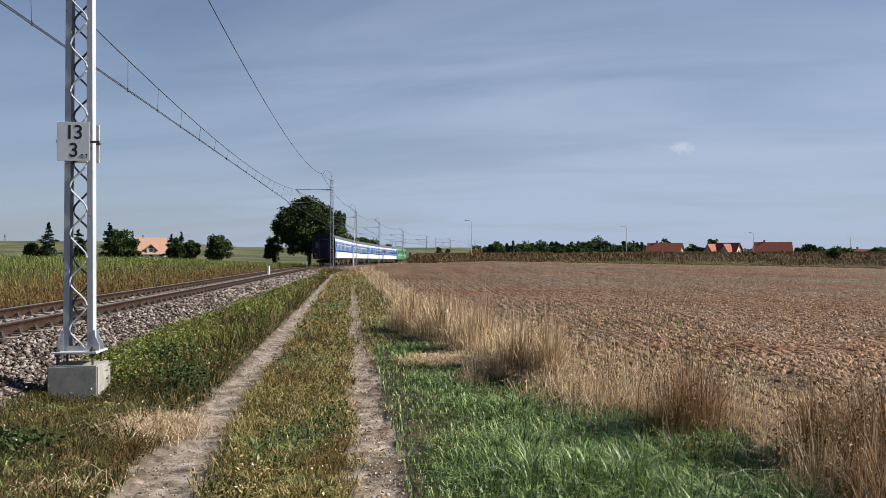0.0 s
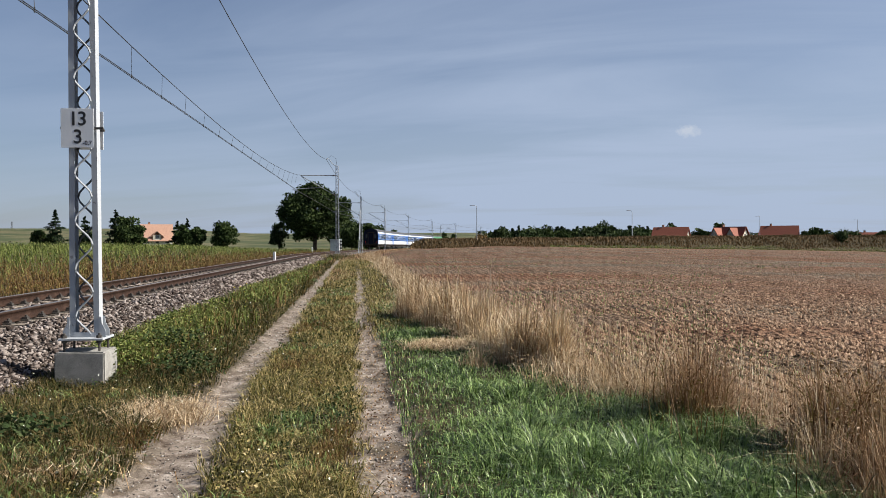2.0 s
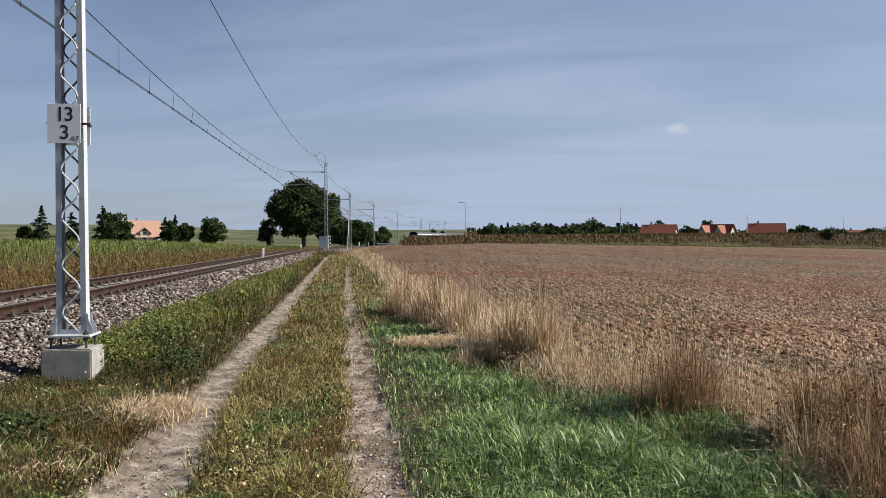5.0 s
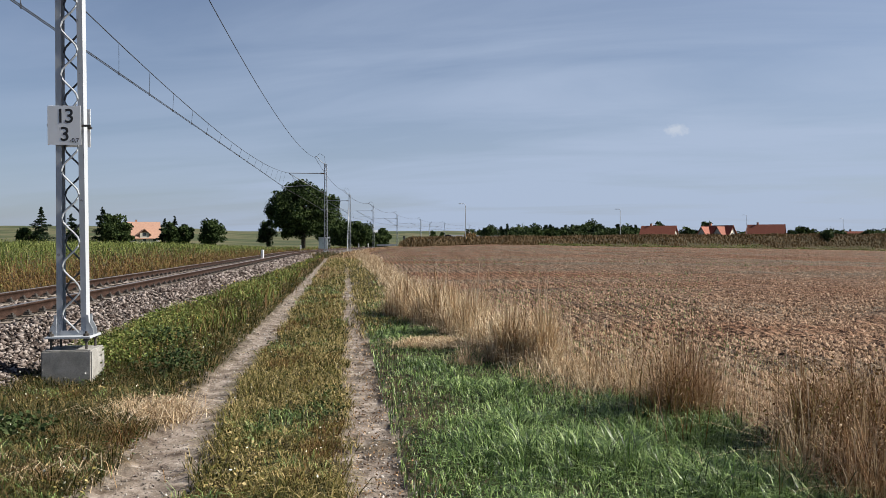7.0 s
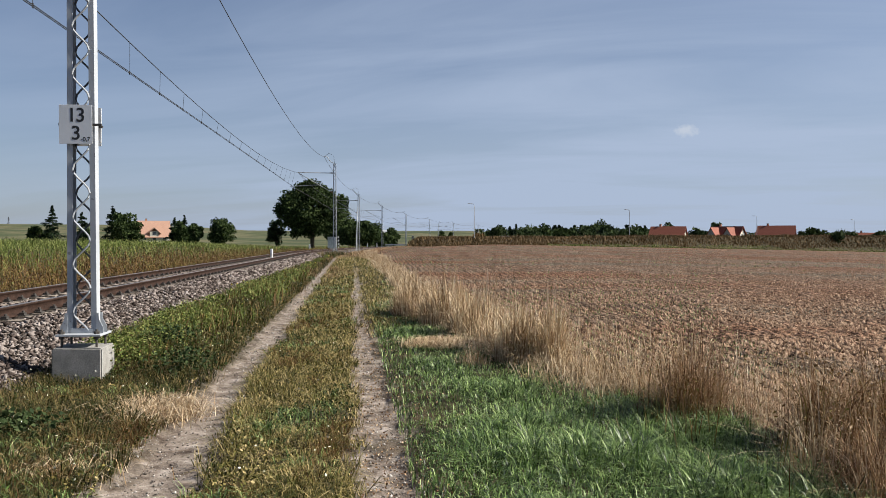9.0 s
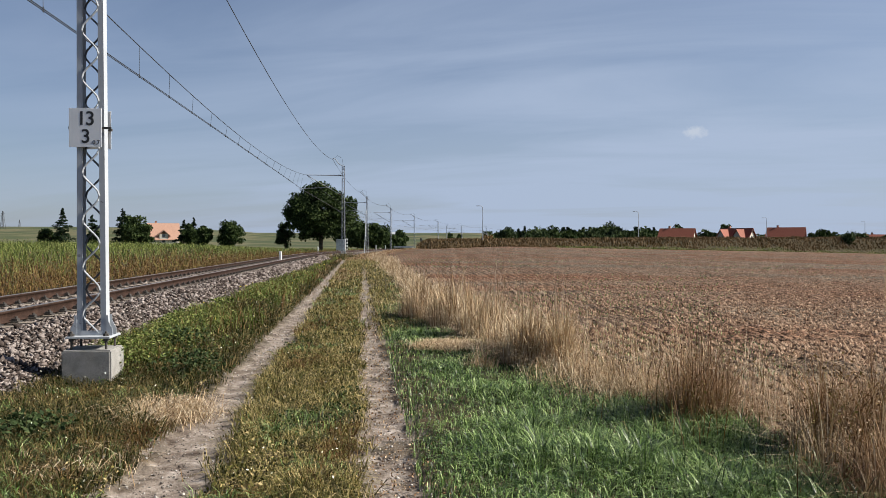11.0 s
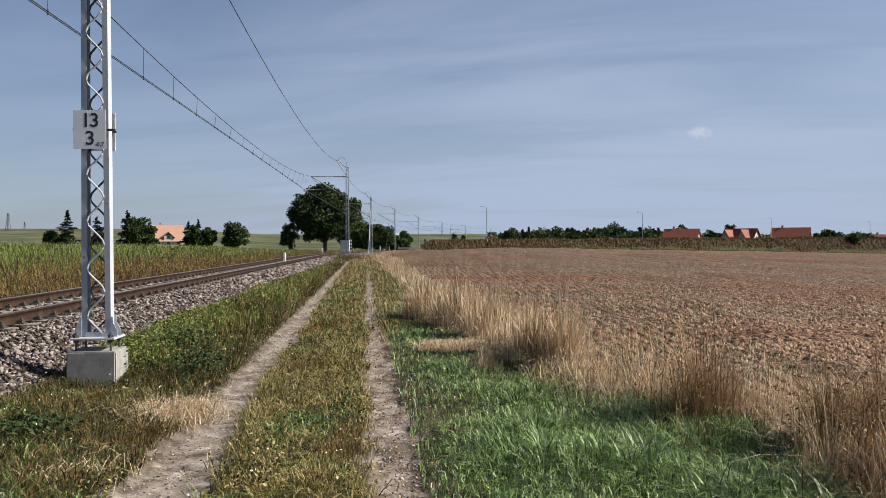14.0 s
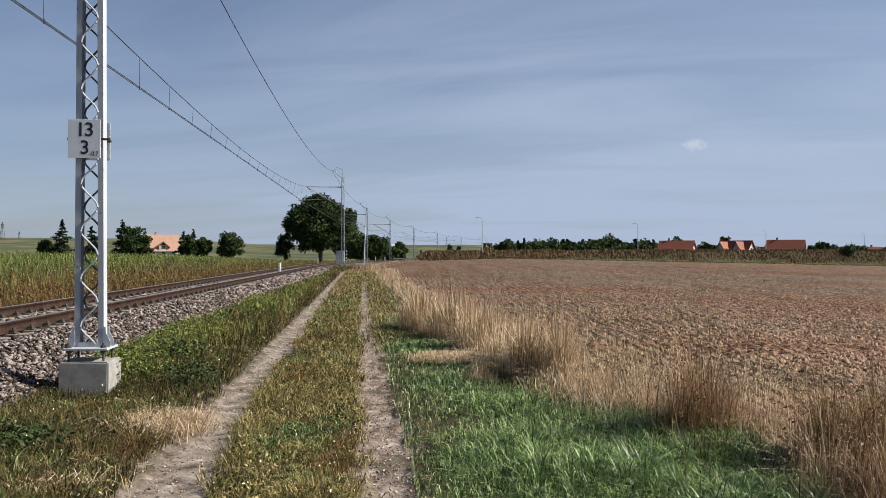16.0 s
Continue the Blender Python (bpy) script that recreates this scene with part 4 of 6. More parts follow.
def make_coach():
    c = empty("passenger_coach", Matrix.Identity(4), "blue and white passenger coach with dark grey roof", "train coach", "coaches of the train")
    h = COACH_LEN / 2 - 0.15
    outline = BODY + [(-x, z) for x, z in reversed(BODY)]
    part("body", prism(bmesh.new(), outline, -h, h), M["coach_blue"], c, "dark blue coach body")
    part("roof", prism(bmesh.new(), ROOF + [(1.25, 3.35), (-1.25, 3.35)], -h, h), M["coach_roof"], c, "dark grey rounded roof", shade=False)
    for sy in (-1, 1):
        end = prism(bmesh.new(), [(x * 0.985, z) for x, z in outline[:4] + ROOF[1:-1] + outline[4:]], sy * h - 0.03, sy * h + 0.03)
        e = part("end_wall", end, M["coach_navy"], c, "nearly black navy end wall")
        g = bmesh.new()
        box(g, -0.62, -0.48, sy * h - 0.14, sy * h + 0.14, 1.1, 3.2)
        box(g, 0.48, 0.62, sy * h - 0.14, sy * h + 0.14, 1.1, 3.2)
        box(g, -0.62, 0.62, sy * h - 0.14, sy * h + 0.14, 3.2, 3.36)
        part("gangway", g, M["under"], e)
        part("gangway_door", boxed(-0.44, 0.44, sy * h - 0.06, sy * h + 0.06, 1.15, 3.1), M["coach_navy"], e)
        for sx in (-1, 1):
            part("end_window", boxed(sx * 0.85 - 0.17, sx * 0.85 + 0.17, sy * h - 0.045, sy * h + 0.045, 2.2, 2.9), M["glass"], e)
            part("tail_lamp", boxed(sx * 1.05 - 0.09, sx * 1.05 + 0.09, sy * h - 0.06, sy * h + 0.06, 1.35, 1.55), M["red"], e, "red tail lamp")
            bf = rod(bmesh.new(), (sx * 0.875, sy * h, 1.05), (sx * 0.875, sy * (h + 0.55), 1.05), 0.09, None, 10)
            rod(bf, (sx * 0.875, sy * (h + 0.5), 1.05), (sx * 0.875, sy * (h + 0.56), 1.05), 0.23, None, 14)
            part("buffer", bf, M["under"], e)
    for sx in (-1, 1):
        part("white_band", side_panel(sx, -h, h, 1.02, 1.78), M["coach_white"], c, "white lower band")
        part("pale_band", side_panel(sx, -h, h, 3.12, 3.36), M["coach_white"], c, "pale cant-rail band")
        part("navy_line", side_panel(sx, -h, h, 1.80, 1.96, 0.012), M["coach_navy"], c, "thin navy line")
        for k in range(11):
            y = -h + 2.75 + k * 1.87
            w = part("window", side_panel(sx, y - 0.62, y + 0.62, 2.08, 2.98, 0.010, 0.03), M["glass"], c, "dark coach window")
            fr = bmesh.new()
            for b in ((y - 0.68, y - 0.62, 2.02, 3.04), (y + 0.62, y + 0.68, 2.02, 3.04), (y - 0.62, y + 0.62, 2.66, 2.72)):
                t = side_panel(sx, *b, 0.022, 0.04)
                me = bpy.data.meshes.new("tmp")
                t.to_mesh(me)
                fr.from_mesh(me)
                t.free()
            part("window_frame", fr, M["coach_white"], w)
        for y in (-h + 0.95, h - 0.95):
            d = part("door", side_panel(sx, y - 0.45, y + 0.45, 1.05, 3.1, 0.03, 0.05), M["coach_door"], c, "bright blue coach door")
            part("door_window", side_panel(sx, y - 0.26, y + 0.26, 2.2, 2.95, 0.036, 0.02), M["glass"], d)
    part("underframe", boxed(-1.3, 1.3, -h, h, 0.82, 1.03), M["under"], c)
    for k in range(7):
        y = -5.4 + k * 1.75
        part("equipment_box", boxed(-1.15, -0.55, y, y + 1.2, 0.4, 0.85), M["under"], c)
        part("equipment_box", boxed(0.55, 1.15, y + 0.2, y + 1.3, 0.42, 0.85), M["under"], c)
    for y in (-8.6, 8.6):
        bogie(c, y)
    return c


def make_locomotive():
    c = empty("locomotive", Matrix.Identity(4), "green electric locomotive with raised pantograph pulling coaches", "locomotive")
    h = 7.9
    prof = [(-1.45, 1.0), (-1.45, 3.2), (-1.2, 3.6), (1.2, 3.6), (1.45, 3.2), (1.45, 1.0)]
    part("body", prism(bmesh.new(), prof, -h, h), M["loco_green"], c, "green locomotive body", 0.05)
    part("roof", prism(bmesh.new(), [(-1.2, 3.55), (-0.9, 3.85), (0.9, 3.85), (1.2, 3.55)], -h + 0.5, h - 0.5), M["coach_roof"], c)
    for sx in (-1, 1):
        part("pale_band", boxed(sx * 1.455 - 0.012, sx * 1.455 + 0.012, -h + 0.3, h - 0.3, 1.75, 2.15), M["loco_cream"], c, "pale green waist band")
        for k in range(5):
            y = -3.6 + k * 1.8
            part("side_window", boxed(sx * 1.455 - 0.012, sx * 1.455 + 0.012, y - 0.5, y + 0.5, 2.45, 3.0), M["glass"], c)
        for y in (-6.4, 6.4):
            part("cab_window", boxed(sx * 1.455 - 0.012, sx * 1.455 + 0.012, y - 0.4, y + 0.4, 2.3, 3.05), M["glass"], c)
    for sy in (-1, 1):
        for sx in (-1, 1):
            part("windscreen", boxed(sx * 0.62 - 0.5, sx * 0.62 + 0.5, sy * h - 0.06, sy * h + 0.06, 2.35, 3.1), M["glass"], c)
            part("headlamp", boxed(sx * 0.95 - 0.12, sx * 0.95 + 0.12, sy * h - 0.07, sy * h + 0.07, 1.35, 1.6), M["sign"], c)
    for y in (-4.6, 4.6):
        up = 1.55 if y < 0 else 0.35
        p = bmesh.new()
        for sx in (-0.45, 0.45):
            rod(p, (sx, y - 0.2, 3.9), (sx, y + 0.9, 3.9 + up * 0.5), 0.03, None, 6)
            rod(p, (sx, y + 0.9, 3.9 + up * 0.5), (sx * 0.8, y - 0.1, 3.9 + up), 0.025, None, 6)
        rod(p, (-0.85, y - 0.1, 3.9 + up), (0.85, y - 0.1, 3.9 + up), 0.04, None, 6)
        box(p, -0.6, 0.6, y - 0.6, y + 0.6, 3.84, 3.92)
        part("pantograph", p, M["under"], c, "dark pantograph")
        bogie(c, y, 3.0)
    part("underframe", boxed(-1.35, 1.35, -h, h, 0.72, 1.0), M["under"], c)
    return c


TRAIN = [(make_coach(), COACH_LEN / 2, 8.6)]
for k in range(1, 4):
    TRAIN.append((copy_thing(TRAIN[0][0], Matrix.Identity(4)), COACH_LEN * (k + 0.5), 8.6))
TRAIN.append((make_locomotive(), COACH_LEN * 4 + 8.2, 4.6))
TRAIN[0][0]["label"] = "blue and white last coach with dark navy end wall"


def rear_s(t):
    u = min(t, 8.0)
    return 158.6 + 27.5 * u + 0.33 * u * u + 32.8 * max(0.0, t - 8.0)


def vehicle_pose(s, half):
    xa, ya, za, _ = on_axis(s - half)
    xb, yb, zb, _ = on_axis(s + half)
    d = Vector((xb - xa, yb - ya, zb - za)).normalized()
    rx, rz = math.degrees(math.asin(d.z)), math.degrees(math.atan2(-d.x, d.y))
    return pose((xa + xb) / 2, (ya + yb) / 2, (za + zb) / 2, rx, 0, rz)


def motions():
    for thing, offset, half in TRAIN:
        walk(thing, [(0.5 * k, vehicle_pose(rear_s(0.5 * k) + offset, half)) for k in range(33)])


# ---- trees ----
def leaf_cards(centres, size, r, flat=0.0):
    """Small four-cornered leaves turned every way, as vertices and faces."""
    n = len(centres)
    u = r.normal(size=(n, 3))
    u[:, 2] *= 1 - flat
    u /= np.linalg.norm(u, axis=1)[:, None]
    w = r.normal(size=(n, 3))
    v = np.cross(u, w)
    v /= np.linalg.norm(v, axis=1)[:, None]
    s = (size * r.uniform(0.6, 1.3, n))[:, None]
    pts = np.stack([centres - u * s, centres + v * s * 0.55, centres + u * s, centres - v * s * 0.55], 1)
    return pts.reshape(-1, 3), np.arange(n * 4).reshape(n, 4)


def broad_tree(x, y, top, width, low, leaves, leaf, seed, mat, label, category="tree", group="", trunk_r=0.25, name="tree"):
    """Trunk, limbs and a ragged crown of leaf clumps."""
    r = np.random.RandomState(seed)
    z0 = float(ground_z(x, y))
    tree = empty(name, pose(x, y, z0), label, category, group)
    hgt = top - z0
    lo = low - z0
    cz, rz = (hgt + lo) / 2, (hgt - lo) / 2
    bm = bmesh.new()
    tube_pts = [(0, 0, -0.2), (0.05, 0, lo * 0.6), (0.15, 0.1, lo + rz * 0.5), (0.1, 0.2, lo + rz * 1.2)]
    for a, b, k in zip(tube_pts, tube_pts[1:], (1.0, 0.8, 0.55)):
        rod(bm, a, b, trunk_r * k * 1.15, trunk_r * k * 0.85, 9)
    n_clump = max(22, int(leaves / 170))
    d = r.normal(size=(n_clump, 3))
    d /= np.linalg.norm(d, axis=1)[:, None]
    rad = r.uniform(0.35, 0.93, n_clump) ** 0.6
    # slightly flattened underside, uneven outline
    cc = d * rad[:, None] * np.array([width / 2, width / 2, rz]) * r.uniform(0.82, 1.05, (n_clump, 1))
    if leaves > 9000:
        cc[:, :2] *= (1.10 - 0.40 * np.clip(cc[:, 2:3] / rz, 0, 1) ** 2)
    else:
        cc *= 0.86
    cc[:, 2] = np.maximum(cc[:, 2], -rz * 0.9) + cz
    for p in cc[: min(n_clump, 26)]:
        base = Vector((0.1, 0.1, lo + rz * r.uniform(0.05, 0.7)))
        rod(bm, base, Vector(p), trunk_r * 0.3, trunk_r * 0.08, 5)
    part("trunk", bm, M["bark"], tree, "dark rough trunk and limbs")
    which = r.randint(0, n_clump, leaves)
    spread_r = width * (0.11 if leaves > 9000 else 0.19) * r.uniform(0.7, 1.3, n_clump)
    off = r.normal(size=(leaves, 3))
    off /= np.linalg.norm(off, axis=1)[:, None]
    off *= (r.rand(leaves) ** 0.45)[:, None] * spread_r[which][:, None]
    off[:, 2] *= 0.75
    v, f = leaf_cards(cc[which] + off, leaf, r)
    put("crown", raw("crown", v, [f]), mat, tree)
    return tree


def conifer(x, y, top, width, leaves, leaf, seed, label, group="", name="spruce_tree"):
    r = np.random.RandomState(seed)
    z0 = float(ground_z(x, y))
    h = top - z0
    tree = empty(name, pose(x, y, z0), label, "tree", group)
    part("trunk", rod(bmesh.new(), (0, 0, -0.2), (0, 0, h * 0.97), 0.022 * h, 0.01, 8), M["bark"], tree, "straight dark trunk")
    tiers = max(9, int(h * 1.3))
    cs = []
    for k in range(tiers):
        u = (k + r.uniform(-0.2, 0.2)) / tiers
        z = h * (0.0 + 0.99 * u)
        reach = width / 2 * (1 - u) ** 1.05 * r.uniform(0.75, 1.15) + 0.10
        arms = r.randint(5, 9)
        for a in r.uniform(0, 2 * math.pi, arms):
            m = max(3, int(leaves / (tiers * 6)))
            t = r.rand(m) ** 0.7
            reach2 = reach * r.uniform(0.5, 1.25)
            px, py = np.cos(a) * t * reach2, np.sin(a) * t * reach2
            pz = z + r.uniform(-0.6, 0.6) * h / tiers - 0.28 * reach2 * t + 0.2 * reach2 * t * t
            cs.append(np.stack([px, py, pz], -1) + r.normal(size=(m, 3)) * 0.05 * (0.4 + reach))
    v, f = leaf_cards(np.vstack(cs), leaf, r, 0.5)
    put("crown", raw("crown", v, [f]), M["needle"], tree, "drooping dark green needle branches")
    return tree


def bearing(px, d):
    """x of something seen px hundredths of a degree-tangent off the view's middle, d metres out."""
    return px / 1418.0 * d


broad_tree(-23.4, 140, 11.4, 11.9, 1.3, 40000, 0.24, 101, M["leaf"], "large dark green spreading oak beside the railway", trunk_r=0.42, name="oak_tree")
broad_tree(-31.0, 146, 5.7, 3.9, -0.4, 2000, 0.24, 102, M["leaf_light"], "small grey-green tree beside the large oak", trunk_r=0.12)
for k, (x, y, top, w, low) in enumerate(((-28.6, 236, 7.8, 10.0, -0.8), (-24.0, 238, 8.0, 10.5, -0.8), (-20.2, 250, 4.3, 7.0, -0.9), (-33, 245, 6.6, 9, -0.5))):
    broad_tree(x, y, top, w, low - 1.0, 5000, 0.40, 110 + k, M["leaf"], "dense dark green bushy tree behind the level crossing", "tree", "trees behind the crossing")
broad_tree(-18.3, 272, 5.4, 6.6, -2.2, 4200, 0.38, 118, M["leaf"], "round dark green bush beyond the railway", "bush", name="bush")
for k, (x, top, w) in enumerate(((-118, 11.6, 6.4), (-110, 9.8, 5.0), (-101.6, 11.7, 6.0), (-83.4, 8.2, 4.0), (-81, 8.9, 3.0))):
    conifer(x, 240 + 2 * k, top, w * 1.6, 6500, 0.22, 130 + k, "dark green spruce tree by the farmhouse", "spruces by the farmhouse")
for k, (x, top, w) in enumerate(((-123, 5.6, 7.0), (-97.6, 9.6, 8.0), (-95.5, 8.0, 6.0), (-80.4, 7.2, 6.0), (-77.0, 6.4, 5.0), (-69.2, 8.6, 8.4), (-112.5, 5.0, 5.0))):
    broad_tree(x, 242 + k, top, w * 1.08, -1.6, 4800, 0.38, 140 + k, M["leaf"], "dense dark green bushy tree around the farmhouse", "tree", "trees by the farmhouse")
broad_tree(8.6, 214, 2.9, 4.6, 0.2, 1600, 0.22, 150, M["brownweed"], "brown shrub on the road bank", "bush", name="bush")
broad_tree(22.4, 350, 7.2, 9.0, 0.0, 2600, 0.42, 151, M["leaf_light"], "dark bushy tree behind the road bank", "tree", "trees along the horizon")
rr = np.random.RandomState(7)
for k in range(46):
    off = 104 + k * 5.5 + rr.uniform(-3, 3)
    d = 440 + rr.uniform(-30, 50)
    conifer(bearing(off, d), d, 1.6 + rr.uniform(12, 25) / 1418 * d, rr.uniform(6, 10), 800, 0.7, 160 + k, "distant dark green conifer in a row on the horizon", "distant conifer row", "conifer")
for k, (off, up, w, d) in enumerate(((272, 34, 34, 520), (262, 30, 26, 525), (288, 28, 24, 515), (300, 17, 46, 380), (330, 16, 40, 385), (345, 20, 30, 390), (152, 18, 34, 360),
                                     (398, 29, 26, 400), (385, 20, 24, 400), (440, 20, 26, 330), (455, 22, 24, 335), (470, 17, 22, 330), (478, 34, 20, 345), (492, 20, 20, 345),
                                     (560, 14, 26, 350), (630, 17, 20, 300), (648, 20, 24, 305), (665, 18, 26, 310), (690, 13, 26, 300), (712, 12, 26, 310), (735, 11, 28, 330),
                                     (765, 14, 20, 320), (782, 12, 26, 330), (806, 11, 30, 330), (835, 12, 30, 330), (-6, 14, 14, 600), (10, 11, 10, 600), (60, 19, 18, 620), (75, 15, 16, 600))):
    broad_tree(bearing(off, d), d, 1.6 + up / 1418 * d, 1.25 * w / 1418 * d, -3.0, 1050, 0.68, 200 + k, M["leaf"] if k % 3 else M["leaf_light"], "distant dark green tree on the horizon", "tree", "trees along the horizon")


for k in range(26):
    off = 96 + 300 * (k + rr.rand()) / 26
    d = rr.uniform(385, 470)
    broad_tree(bearing(off, d), d, 1.6 + rr.uniform(14, 26) / 1418 * d, rr.uniform(9, 14), -3.0, 800, 0.72, 320 + k, M["leaf"] if k % 4 else M["leaf_light"], "distant dark green tree on the horizon", "tree", "trees along the horizon")
for k in range(40):
    off = 100 + 720 * rr.rand()
    d = rr.uniform(350, 480)
    broad_tree(bearing(off, d), d, 1.6 + rr.uniform(6, 14) / 1418 * d, rr.uniform(9, 15), -3.0, 800, 0.72, 260 + k, M["leaf"] if k % 3 else M["leaf_light"], "distant dark green tree on the horizon", "tree", "trees along the horizon")


# ---- houses ----
def make_house(x, y, z0, turn, length, width, wall, ridge, tiles, label, hip=0.0, dormer=False, wings=()):
    """House with a tiled pitched roof; the ridge runs along its own x."""
    h = empty("house", pose(x, y, z0, 0, 0, turn), label, "house", "houses of the village")
    l2, w2 = length / 2, width / 2
    bm = boxed(-l2, l2, -w2, w2, -1.0, wall)
    part("wall", bm, M["plaster"], h, "pale plastered wall")
    if hip < 0.5:
        for sx in (-1, 1):
            g = bmesh.new()
            a = [g.verts.new(p) for p in ((sx * l2, -w2, wall), (sx * l2, w2, wall), (sx * (l2 - hip), 0, ridge - 0.15))]
            b = [g.verts.new((p.co.x - sx * 0.25, p.co.y, p.co.z)) for p in a]
            g.faces.new(a)
            g.faces.new(b[::-1])
            for k in range(3):
                g.faces.new((a[k], a[(k + 1) % 3], b[(k + 1) % 3], b[k]))
            part("gable", g, M["plaster"], h)
    o, t = 0.55, 0.22
    for sy in (-1, 1):
        r = bmesh.new()
        drop = (ridge - wall) / w2 * o
        corners = [(-l2 - o, sy * (w2 + o), wall - drop), (l2 + o, sy * (w2 + o), wall - drop), (l2 + o - hip, 0, ridge), (-l2 - o + hip, 0, ridge)]
        lo = [r.verts.new(c) for c in corners]
        hi = [r.verts.new((c[0], c[1], c[2] + t)) for c in corners]
        r.faces.new(lo[::-1])
        r.faces.new(hi)
        for k in range(4):
            r.faces.new((lo[k], lo[(k + 1) % 4], hi[(k + 1) % 4], hi[k]))
        part("roof_slope", r, tiles, h, "tiled roof slope")
    if hip >= 0.5:
        for sx in (-1, 1):
            r = bmesh.new()
            drop = (ridge - wall) / w2 * o
            c = [(sx * (l2 + o), -w2 - o, wall - drop), (sx * (l2 + o), w2 + o, wall - drop), (sx * (l2 + o - hip), 0, ridge)]
            lo = [r.verts.new(p) for p in c]
            hi = [r.verts.new((p[0], p[1], p[2] + t)) for p in c]
            r.faces.new(lo[::-1])
            r.faces.new(hi)
            for k in range(3):
                r.faces.new((lo[k], lo[(k + 1) % 3], hi[(k + 1) % 3], hi[k]))
            part("roof_hip", r, tiles, h, "tiled hipped roof end")
    ch = part("chimney", boxed(-l2 * 0.5 - 0.35, -l2 * 0.5 + 0.35, 0.2, 0.8, ridge - 1.2, ridge + 0.95), M["brick"], h, "brick chimney")
    part("chimney_cap", boxed(-l2 * 0.5 - 0.42, -l2 * 0.5 + 0.42, 0.13, 0.87, ridge + 0.95, ridge + 1.05), M["concrete"], ch)
    n = max(2, int(length / 3.2))
    for sy in (-1, 1):
        for k in range(n):
            wx = -l2 + (k + 0.5) * length / n
            w = part("window", boxed(wx - 0.6, wx + 0.6, sy * w2 - 0.03, sy * w2 + 0.03, 1.0, 2.3), M["glass"], h, "dark window pane")
            fr = boxed(wx - 0.68, wx - 0.6, sy * w2 - 0.05, sy * w2 + 0.05, 0.92, 2.38)
            box(fr, wx + 0.6, wx + 0.68, sy * w2 - 0.05, sy * w2 + 0.05, 0.92, 2.38)
            box(fr, wx - 0.6, wx + 0.6, sy * w2 - 0.05, sy * w2 + 0.05, 2.3, 2.38)
            part("window_frame", fr, M["white"], w)
    for sx in (-1, 1):
        w = part("window", boxed(sx * l2 - 0.03, sx * l2 + 0.03, -0.55, 0.55, wall + 0.4, wall + 1.7), M["glass"], h, "dark gable window")
        part("window_sill", boxed(sx * l2 - 0.1, sx * l2 + 0.1, -0.65, 0.65, wall + 0.3, wall + 0.38), M["white"], w)
    if dormer:
        g = prism(bmesh.new(), [(-1.5, wall - 0.2), (1.5, wall - 0.2), (1.5, wall + 1.4), (0, wall + 2.9), (-1.5, wall + 1.4)], -w2 - 0.35, 0.0)
        d = part("dormer", g, M["plaster"], h, "gabled dormer with brown boards")
        for sx in (-1, 1):
            q = prism(bmesh.new(), [(0, wall + 3.2), (0, wall + 2.95), (sx * 2.4, wall + 0.75), (sx * 2.4, wall + 1.0)], -w2 - 0.8, 0.0)
            part("dormer_roof", q, tiles, d)
        part("dormer_board", prism(bmesh.new(), [(-1.2, wall + 1.7), (1.2, wall + 1.7), (0, wall + 2.8)], -w2 - 0.42, -w2 - 0.36), M["timber"], d)
        part("dormer_window", boxed(-0.55, 0.55, -w2 - 0.4, -w2 - 0.3, wall + 0.35, wall + 1.5), M["glass"], d)
    for wx in wings:
        g = prism(bmesh.new(), [(wx - 2.2, -1), (wx + 2.2, -1), (wx + 2.2, wall), (wx, ridge - 0.6), (wx - 2.2, wall)], -w2 - 2.2, 0.0)
        f = part("front_wing", g, M["plaster"], h, "pale gabled front wing")
        for sx in (-1, 1):
            q = prism(bmesh.new(), [(wx, ridge - 0.2), (wx, ridge - 0.5), (wx + sx * 2.75, wall - 0.85), (wx + sx * 2.75, wall - 0.55)], -w2 - 2.7, 0.0)
            part("wing_roof", q, tiles, f)
        part("wing_window", boxed(wx - 0.6, wx + 0.6, -w2 - 2.23, -w2 - 2.15, wall - 0.4, wall + 0.9), M["glass"], f)
    return h


make_house(-109.5, 300, -0.3, 22, 10.5, 9.0, 2.4, 7.9, M["tile_orange"], "farmhouse with orange tiled roof, brick chimney and gabled dormer", dormer=True)
make_house(79.8, 288, -1.2, -28, 11.5, 9.5, 2.3, 6.6, M["tile_red"], "house with red tiled roof and white gable behind the field")
make_house(99.8, 285, -1.2, -44, 11.0, 8.0, 2.4, 6.6, M["tile_red"], "house with red roof and pale gabled wing behind the field", wings=(-2.9, 2.9))
make_house(126.0, 306, -1.0, -28, 12.5, 9.5, 2.3, 7.0, M["tile_red"], "long house with dark red tiled roof and pale gable")
make_house(171.0, 327, -1.6, -20, 6.5, 6.0, 2.4, 5.0, M["tile_red"], "small house with brownish red roof among bushes")
make_house(-25.7, 300, -1.8, 25, 7.0, 6.0, 3.6, 6.0, M["steel_grey"], "pale house partly hidden behind trees beyond the railway")
make_house(143.0, 356, -1.4, -30, 9.0, 8.0, 3.4, 6.4, M["tile_red"], "pale house with low roof behind the village")


